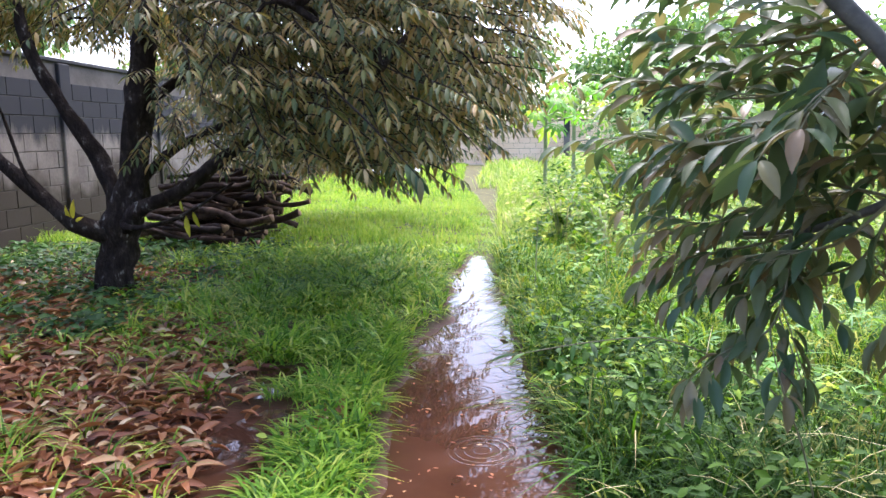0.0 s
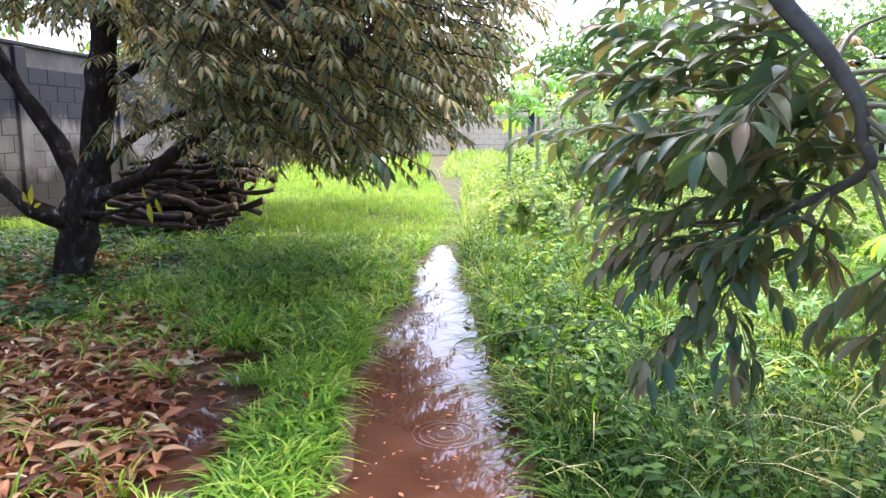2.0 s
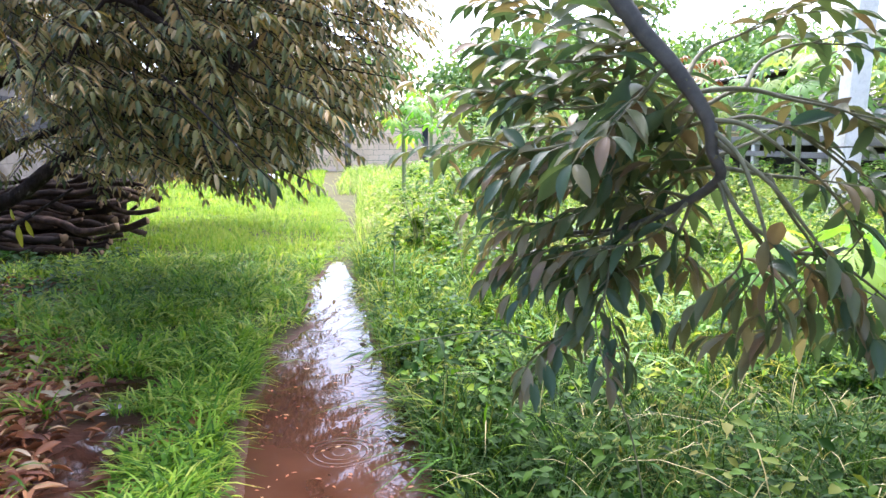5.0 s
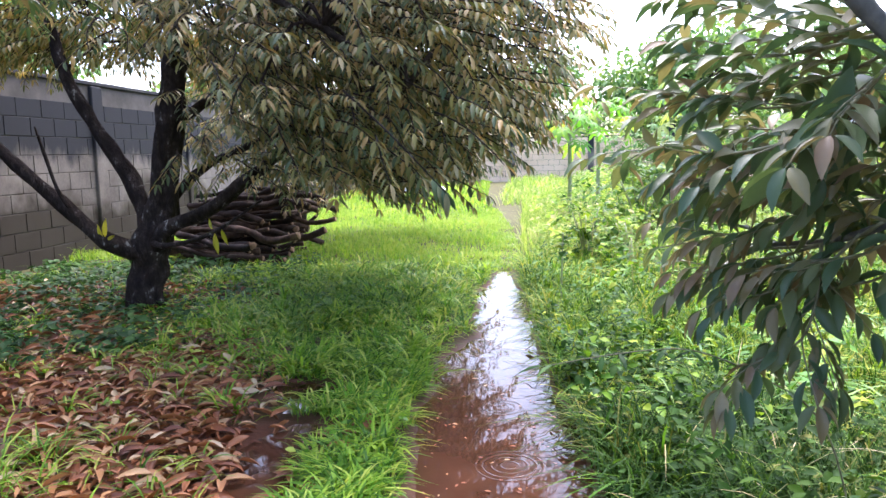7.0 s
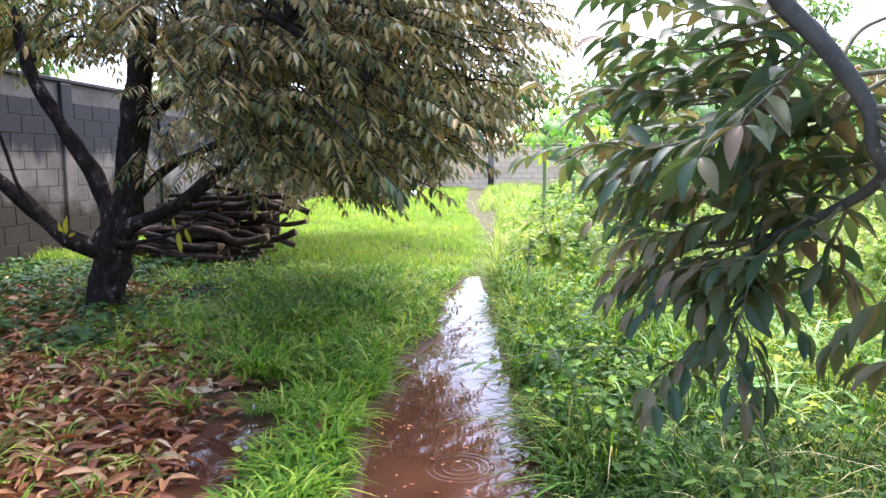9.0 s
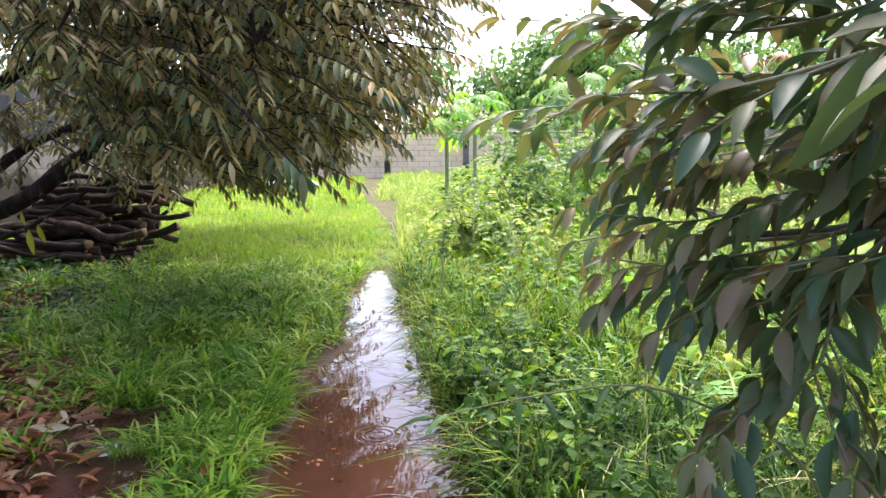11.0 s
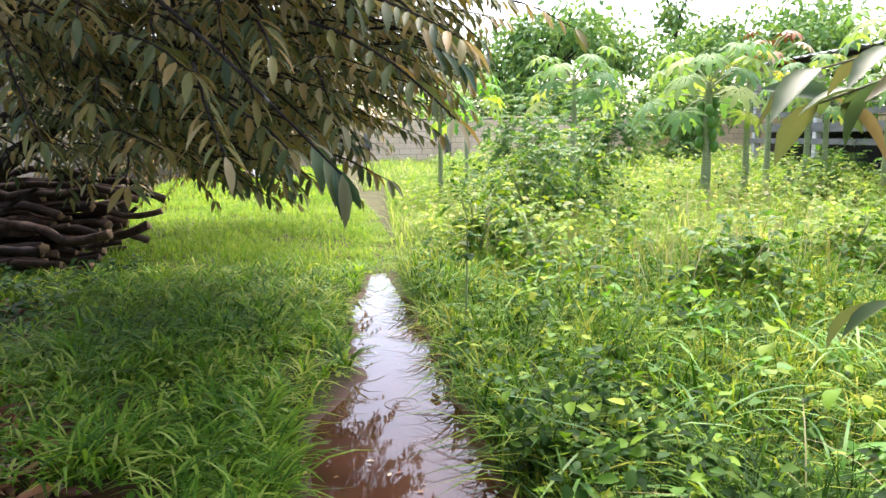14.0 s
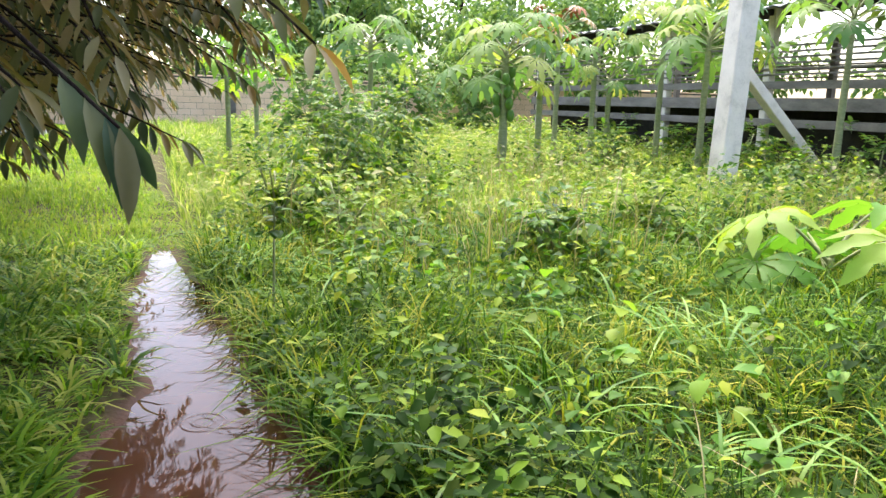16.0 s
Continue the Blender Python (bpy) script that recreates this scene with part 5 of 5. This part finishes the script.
# ---- sapling, bushes, papayas ----
def leafy_bush(name, label, at, radius, height, count, size, mat, seed, stems=5, shape=OVAL_LEAF):
    rnd = random.Random(seed)
    bush = thing(name, label, "bush", at=at)
    sprigs, leaves = [], []
    for k in range(stems):
        a = rnd.uniform(0, 6.28)
        top = Vector((math.cos(a) * radius * 0.5, math.sin(a) * radius * 0.5, height * rnd.uniform(0.55, 0.85)))
        c = curve_points([(0, 0, -0.05), (top.x * 0.3, top.y * 0.3, top.z * 0.5), top], 4)
        sprigs.append((c, spread(len(c), 0.02, 0.008)))
        for j in range(count // stems):
            b = c[rnd.randrange(3, len(c))]
            v = Vector((rnd.gauss(0, 1), rnd.gauss(0, 1), rnd.gauss(0.2, 0.8))).normalized()
            pts, lv = spray(b + v * radius * rnd.uniform(0.1, 0.45), v, rnd.uniform(0.15, 0.35) * radius, 8, size, 0.3, 0.25, rnd)
            sprigs.append((pts, spread(len(pts), 0.004, 0.002)))
            leaves.extend(lv)
    tagged(part("stem_cluster", tubes("stem_cluster", sprigs, STEMS, 4), bush), kind="stuff")
    tagged(part("foliage", leaf_mesh("foliage", leaves, shape, mat), bush), kind="stuff")
    return bush


leafy_bush("citrus_bush", "dense dark green citrus bush beside the path", (1.55, 9.9, 0), 0.85, 1.5, 170, 0.085, CITRUS, 1)
leafy_bush("citrus_bush", "dense dark green citrus bush beside the path", (2.35, 11.2, 0), 0.9, 1.5, 150, 0.09, CITRUS, 2)
leafy_bush("shrub", "light green leggy shrub with small leaves", (0.72, 8.3, 0), 0.5, 0.85, 60, 0.07, HERB, 3)
leafy_bush("shrub", "light green leggy shrub with small leaves", (1.15, 7.8, 0), 0.5, 0.7, 60, 0.065, HERB_FAR, 4)
leafy_bush("shrub", "dark green leafy shrub in the meadow", (2.55, 6.9, 0), 0.45, 0.55, 60, 0.085, CITRUS, 6)
for k, (bx, by, bh) in enumerate(((8.6, 11.4, 1.0), (9.4, 9.6, 1.1), (9.6, 12.6, 0.9), (9.9, 14.5, 0.9), (6.4, 12.4, 0.8), (10.0, 17.0, 0.9))):
    leafy_bush("shrub", "dark leafy shrub growing against the open shed", (bx, by, 0), 0.75, bh, 70, 0.12, CITRUS, 30 + k)
leafy_bush("shrub", "pale shrub among meadow weeds", (3.9, 7.6, 0), 0.5, 0.6, 60, 0.075, HERB_FAR, 7)


def sapling(at, height, label, mat, size, seed):
    rnd = random.Random(seed)
    s = thing("sapling", label, "sapling", at=at)
    c = curve_points([(0, 0, -0.03), (0.01, 0, height * 0.5), (0.02, 0.01, height)], 5)
    part("stem", tube("stem", c, spread(len(c), 0.009, 0.004), STEMS, 6), s)
    shared = mesh_of("leaf", OVAL_LEAF[0], [OVAL_LEAF[1], OVAL_LEAF[2]], mat, True)
    lv = []
    for k in range(16):
        a, f = k * 2.4, rnd.uniform(0.75, 1.0)
        lv.append(((0.015, 0, height * f), (math.cos(a), math.sin(a), rnd.uniform(-0.4, 0.5)), (0, 0, 1), size * rnd.uniform(0.7, 1.2)))
    leaf_pieces(lv, shared, s)


def arching_shoot():
    t = thing("leafy_shoot", "thin arching shoot whose leaves hang above the puddle", "plant", at=(0.95, 2.1, 0))
    o = Vector((0.95, 2.1, 0))
    c = [q - o for q in curve_points([(0.95, 2.1, 0), (0.88, 2.08, 0.4), (0.78, 2.05, 0.66), (0.62, 2.05, 0.77), (0.5, 2.05, 0.82), (0.41, 2.05, 0.83), (0.25, 2.05, 0.81), (0.1, 2.05, 0.78)], 4)]
    part("stem", tube("stem", c, spread(len(c), 0.003, 0.0012), TWIG, 5), t)
    shared = mesh_of("leaf", LONG_LEAF[0], [LONG_LEAF[1], LONG_LEAF[2]], COVER, True)
    lv = [(tuple(c[-1]), (-1, 0.1, -0.15), (0, 0, 1), 0.075), (tuple(c[-2]), (-0.8, -0.6, -0.2), (0, 0, 1), 0.06), (tuple(c[-3]), (-0.7, 0.7, -0.3), (0, 0, 1), 0.06), (tuple(c[-5]), (-0.2, -0.8, -0.6), (0, 0, 1), 0.05)]
    lv += [(tuple(c[i]), (math.cos(i * 2.4), math.sin(i * 2.4), -0.3), (0, 0, 1), 0.06) for i in range(8, 24)]
    leaf_pieces(lv, shared, t)


arching_shoot()
sapling((0.34, 6.13, 0), 0.68, "slim sapling with a tuft of leaves at the puddle edge", HERB, 0.1, 5)


def palm_leaf(lobes=9):
    """A papaya leaf: long pointed lobes with cut edges fanned round the stalk's end, drooping."""
    verts, tris = [(0, 0, 0)], []
    for k in range(lobes):
        a = math.radians(-140 + 280 * k / (lobes - 1))
        L = 1.0 - 0.35 * abs(k - (lobes - 1) / 2) / ((lobes - 1) / 2)
        d, s = Vector((math.sin(a), math.cos(a), 0)), Vector((math.cos(a), -math.sin(a), 0))
        base = len(verts)
        for f, w, drop in ((0.35, 0.085, -0.02), (0.5, 0.17, -0.07), (0.62, 0.09, -0.12), (0.75, 0.13, -0.2)):
            p = d * L * f
            verts += [tuple(p - s * w * L + Vector((0, 0, drop + 0.02))), tuple(p + Vector((0, 0, drop))), tuple(p + s * w * L + Vector((0, 0, drop + 0.02)))]
        verts.append(tuple(d * L + Vector((0, 0, -0.36))))
        tris += [(0, base, base + 1), (0, base + 1, base + 2)]
        for j in range(3):
            b, c = base + 3 * j, base + 3 * j + 3
            tris += [(b, c, c + 1), (b, c + 1, b + 1), (b + 1, c + 1, c + 2), (b + 1, c + 2, b + 2)]
        b = base + 9
        tris += [(b, base + 12, b + 1), (b + 1, base + 12, b + 2)]
    return mesh_of("leaf_blade", np.array(verts), [np.array(tris)], PAPAYA, True)


PALM = palm_leaf()
PALM_YELLOW = PALM.copy()
PALM_YELLOW.materials.clear()
PALM_YELLOW.materials.append(YELLOW)
PALM_DEAD = PALM.copy()
PALM_DEAD.materials.clear()
PALM_DEAD.materials.append(FALLEN)
PALM_LIME = PALM.copy()
PALM_LIME.materials.clear()
PALM_LIME.materials.append(LIME)


def papaya(at, height, leaves, reach, seed, label, blade=PALM, fruit=0, radius=0.06, yellow=0, lean=0.0, spread_out=0.5):
    rnd = random.Random(seed)
    p = thing("papaya_tree", label, "papaya", "papaya trees", at=at)
    c = curve_points([(0, 0, -0.05), (lean * 0.3, 0, height * 0.5), (lean, 0, height)], 6)
    part("trunk", tube("trunk", c, spread(len(c), radius, radius * 0.65), STEMS, 9, 0.2), p, "pale ringed trunk")
    top = Vector((lean, 0, height))
    for k in range(leaves):
        a = k * 2.4 + rnd.uniform(-0.3, 0.3)
        f = k / leaves
        up = 1.1 - 1.5 * f
        L = reach * rnd.uniform(0.8, 1.15)
        out = Vector((math.cos(a), math.sin(a), up)).normalized()
        tip = top + out * L + Vector((0, 0, -0.15 * L * (1 + f)))
        base = top + Vector((0, 0, -0.3 * f))
        cc = curve_points([base, (base + tip) / 2 + Vector((0, 0, 0.08 * L)), tip], 3)
        stalk = part("leaf_stalk", tube("leaf_stalk", cc, spread(len(cc), 0.014, 0.008), STEMS, 5), p)
        ob = under(new("leaf_blade", PALM_YELLOW if k >= leaves - yellow else blade), stalk)
        flat = Vector((out.x, out.y, 0)).normalized()
        d = (flat + Vector((0, 0, -0.35 - 0.5 * f))).normalized()
        x = d.cross(Vector((0, 0, 1))).normalized()
        s = reach * spread_out * rnd.uniform(0.85, 1.15)
        ob.matrix_basis = Matrix.Translation(tip) @ Matrix((x, d, x.cross(d))).transposed().to_4x4() @ Matrix.Diagonal((s, s, s, 1))
    if fruit:
        bm = bmesh.new()
        bmesh.ops.create_uvsphere(bm, u_segments=10, v_segments=7, radius=1)
        for vv in bm.verts:
            vv.co = Vector((vv.co.x * 0.065, vv.co.y * 0.065, vv.co.z * (0.11 if vv.co.z < 0 else 0.09)))
        me = bpy.data.meshes.new("fruit")
        bm.to_mesh(me)
        bm.free()
        me.materials.append(FRUIT)
        for poly in me.polygons:
            poly.use_smooth = True
        for k in range(fruit):
            a, zz = k * 2.2, height - 0.3 - 0.06 * k
            part("fruit", me, p).location = (lean + math.cos(a) * 0.12, math.sin(a) * 0.12, zz)
    return p


papaya((4.9, 12.6, 0), 2.0, 22, 0.85, 1, "tall papaya tree with hanging green fruit", fruit=12, radius=0.08)
papaya((5.75, 13.0, 0), 2.35, 6, 0.4, 2, "bare papaya trunk with a few yellow leaves", yellow=4)
papaya((6.9, 13.2, 0), 2.1, 13, 0.6, 3, "slim papaya tree beside the shed")
papaya((7.15, 13.1, 0), 1.7, 10, 0.5, 4, "slim papaya tree beside the shed")
papaya((8.3, 13.2, 0), 2.7, 15, 0.8, 5, "tall papaya tree beside the shed")
papaya((7.9, 11.6, 0), 2.35, 18, 0.85, 6, "papaya tree with wide leaves near the concrete column")
papaya((9.0, 10.0, 0), 2.6, 16, 0.9, 7, "papaya tree with wide leaves near the concrete column")
papaya((7.0, 14.6, 0), 2.75, 9, 0.5, 15, "dying papaya with drooping withered brown leaves", PALM_DEAD)
papaya((3.6, 15.5, 0), 2.3, 18, 0.8, 8, "papaya tree in the meadow")
papaya((0.85, 13.4, 0), 1.7, 12, 0.6, 9, "young papaya with lime-coloured leaves beside the path", PALM_LIME, radius=0.045)
papaya((1.6, 16.0, 0), 2.0, 14, 0.7, 10, "young papaya with lime-coloured leaves beside the path", PALM_LIME, radius=0.05)
papaya((3.75, 5.55, 0), 0.3, 7, 0.55, 11, "low young papaya with spreading bright leaves", PALM_LIME, radius=0.03, spread_out=0.95)


# ---- concrete column with brace, open shed ----
def column():
    t = thing("concrete_column", "white leaning concrete column with a diagonal brace", "column", at=(7.2, 10.3, 0))
    part("shaft", beam("shaft", (0, 0, -0.1), (0.16, 0, 4.2), 0.3, 0.3, CONCRETE), t)
    part("brace", beam("brace", (0.25, 0.05, 1.75), (2.3, 0.2, 0.12), 0.15, 0.15, CONCRETE), t)


column()


def shed():
    s = thing("shed", "raised open timber shed with railings and a sheet roof", "shed", at=(10.6, 7.0, 0))
    L, D = 15.0, 5.0
    for k in range(6):
        y = 0.2 + k * 2.9
        for x in (0.0, D):
            part("post", beam("post", (x, y, -0.05), (x, y, 3.1), 0.16, 0.16, CONCRETE if x == 0 else GREYWOOD), s)
    part("floor", box("floor", (0.05, 0, 1.3), (D, L, 1.42), GREYWOOD), s)
    part("edge_beam", box("edge_beam", (-0.1, 0, 1.22), (-0.02, L, 1.44), GREYWOOD), s)
    part("edge_beam", box("edge_beam", (-0.1, 0, 1.6), (-0.02, L, 1.74), GREYWOOD), s)
    part("edge_beam", box("edge_beam", (-0.12, 0, 0.92), (-0.03, L, 1.06), GREYWOOD), s)
    # dark sheets added in place of the shade beneath the shed floor
    part("back_board", box("back_board", (D, 0, 0), (D + 0.06, L, 1.3), DARKWOOD_AND_SHADE), s)
    part("kick_board", box("kick_board", (0.6, 0, 0), (0.66, L, 1.28), DARKWOOD_AND_SHADE), s, "dark sheet standing in for shade under the floor")
    rail = box("rail", (-0.03, 0, -0.018), (0.02, L, 0.018), GREYWOOD)
    for z in (1.86, 1.96, 2.06, 2.16, 2.26, 2.36):
        part("rail", rail, s).location = (-0.08, 0, z)
        part("rail", rail, s).location = (D - 0.1, 0, z)
    n = 90
    v, q = [], []
    for i in range(n + 1):
        y = -0.4 + (L + 0.8) * i / n
        w = 0.02 * math.cos(i * math.pi)
        v += [(-0.9, y, 2.95 + w), (D + 0.8, y, 3.9 + w)]
    for i in range(n):
        q.append((2 * i, 2 * i + 1, 2 * i + 3, 2 * i + 2))
    roof = part("roof", mesh_of("roof", np.array(v), [np.array(q)], SHEET), s, "grey corrugated roof sheet")
    sol = roof.modifiers.new("thickness", "SOLIDIFY")
    sol.thickness = 0.01
    for k in range(6):
        y = 0.2 + k * 2.9
        part("rafter", beam("rafter", (-0.8, y, 2.88), (D + 0.7, y, 3.82), 0.07, 0.12, DARKWOOD_AND_SHADE), s)


shed()


# ---- trees beyond the walls ----
def orchard_tree(label, at, height, crown, count, size, seed, mat=DISTANT, name="tree"):
    rnd = random.Random(seed)
    t = thing(name, label, "tree", "trees beyond the wall", at=at)
    c = curve_points([(0, 0, -0.1), (rnd.uniform(-0.2, 0.2), 0, height * 0.35), (rnd.uniform(-0.3, 0.3), 0.1, height * 0.75)], 5)
    part("trunk", tube("trunk", c, spread(len(c), 0.2, 0.07), BARK, 9, 0.3), t)
    clumps, limbs = [], []
    for k in range(16):
        a, f = k * 2.4, rnd.uniform(0.35, 1.0)
        r = crown * rnd.uniform(0.25, 0.9) * (1.15 - 0.6 * f)
        e = Vector((math.cos(a) * r, math.sin(a) * r, height * f))
        b = c[min(len(c) - 1, 4 + int(f * 6))]
        cc = curve_points([b, (b + e) / 2 + Vector((0, 0, 0.2)), e], 3)
        limbs.append((cc, spread(len(cc), 0.06, 0.02)))
        clumps.append((e, crown * rnd.uniform(0.3, 0.5)))
    tagged(part("limb_cluster", tubes("limb_cluster", limbs, BARK, 5), t), kind="stuff")
    per = count // len(clumps)
    P, Dd, N = [], [], []
    g = np.random.default_rng(seed)
    for e, r in clumps:
        v = g.normal(size=(per, 3))
        v /= np.linalg.norm(v, axis=1, keepdims=True)
        rad = g.random((per, 1)) ** 0.4
        P.append(np.array(e) + v * rad * r * np.array([1, 1, 0.75]))
        Dd.append(v * 0.7 + g.normal(size=(per, 3)) * 0.5 + np.array([0, 0, -0.5]))
        N.append(g.normal(size=(per, 3)) * 0.5 + np.array([0, 0, 1.0]))
    P, Dd, N = np.concatenate(P), np.concatenate(Dd), np.concatenate(N)
    tagged(part("crown", scatter("crown", SMALL_OVAL, P, Dd, N, g.uniform(size * 0.7, size * 1.3, len(P)), mat), t), kind="stuff")
    return t


kinds = [orchard_tree("leafy green tree rising beyond the wall", (6.0, 38, 0), 6.5, 3.4, 3200, 0.3, 1),
         orchard_tree("leafy green tree rising beyond the wall", (11.5, 41, 0), 7.5, 3.8, 3200, 0.32, 2),
         orchard_tree("tall slender tree with thin crown beyond the wall", (17.5, 44, 0), 10.5, 2.4, 1500, 0.28, 3)]
rnd = random.Random(77)
for x, y, k, s in ((1.5, 40, 1, 0.85), (-3.5, 39, 0, 0.9), (-9, 41, 1, 1.0), (-15, 36, 0, 1.0), (16, 38, 0, 1.0), (22, 40, 1, 1.05), (28, 36, 0, 1.0), (24, 28, 1, 0.9), (27, 20, 0, 1.0), (26, 11, 1, 1.0), (24, 3, 0, 0.9), (-11, 26, 0, 0.8), (-12, 16, 1, 0.75), (-11.5, 8, 0, 0.7), (12.5, 30, 0, 0.75), (18, 30, 1, 0.8), (8.5, 36, 1, 0.9)):
    ob = copy_thing(kinds[k], pose(x, y, 0, 0, 0, rnd.uniform(0, 360)))
    ob.scale = (s, s, s)
leafy_bush("leafy_tree", "mid-green leafy young tree in front of the far wall", (3.3, 19.0, 0), 1.5, 2.6, 200, 0.16, DISTANT, 12)
leafy_bush("leafy_tree", "mid-green leafy young tree in front of the far wall", (6.5, 22.0, 0), 1.8, 3.0, 220, 0.18, DISTANT, 13)
leafy_bush("leafy_tree", "mid-green leafy young tree in front of the far wall", (9.5, 24.0, 0), 1.8, 3.2, 220, 0.18, DISTANT, 14)


# ---- white stones by the far grass ----
def stone(at, size, seed):
    bm = bmesh.new()
    bmesh.ops.create_icosphere(bm, subdivisions=2, radius=1)
    for v in bm.verts:
        v.co = v.co * (1 + 0.25 * noise.noise(v.co * 1.7 + Vector((seed, 0, 0))))
        v.co = Vector((v.co.x * size[0], v.co.y * size[1], v.co.z * size[2]))
    me = bpy.data.meshes.new("stone")
    bm.to_mesh(me)
    bm.free()
    me.materials.append(STONE)
    ob = tagged(new("stone", me), "pale stone lying in the grass", "stone", "pale stones")
    ob.location = at


for at, size, seed in (((-3.75, 23.9, 0.12), (0.5, 0.3, 0.2), 1), ((-4.6, 24.2, 0.12), (0.4, 0.3, 0.18), 4), ((-3.0, 25.0, 0.1), (0.35, 0.3, 0.16), 8), ((-4.3, 5.05, 0.05), (0.1, 0.07, 0.06), 11)):
    stone(at, size, seed)
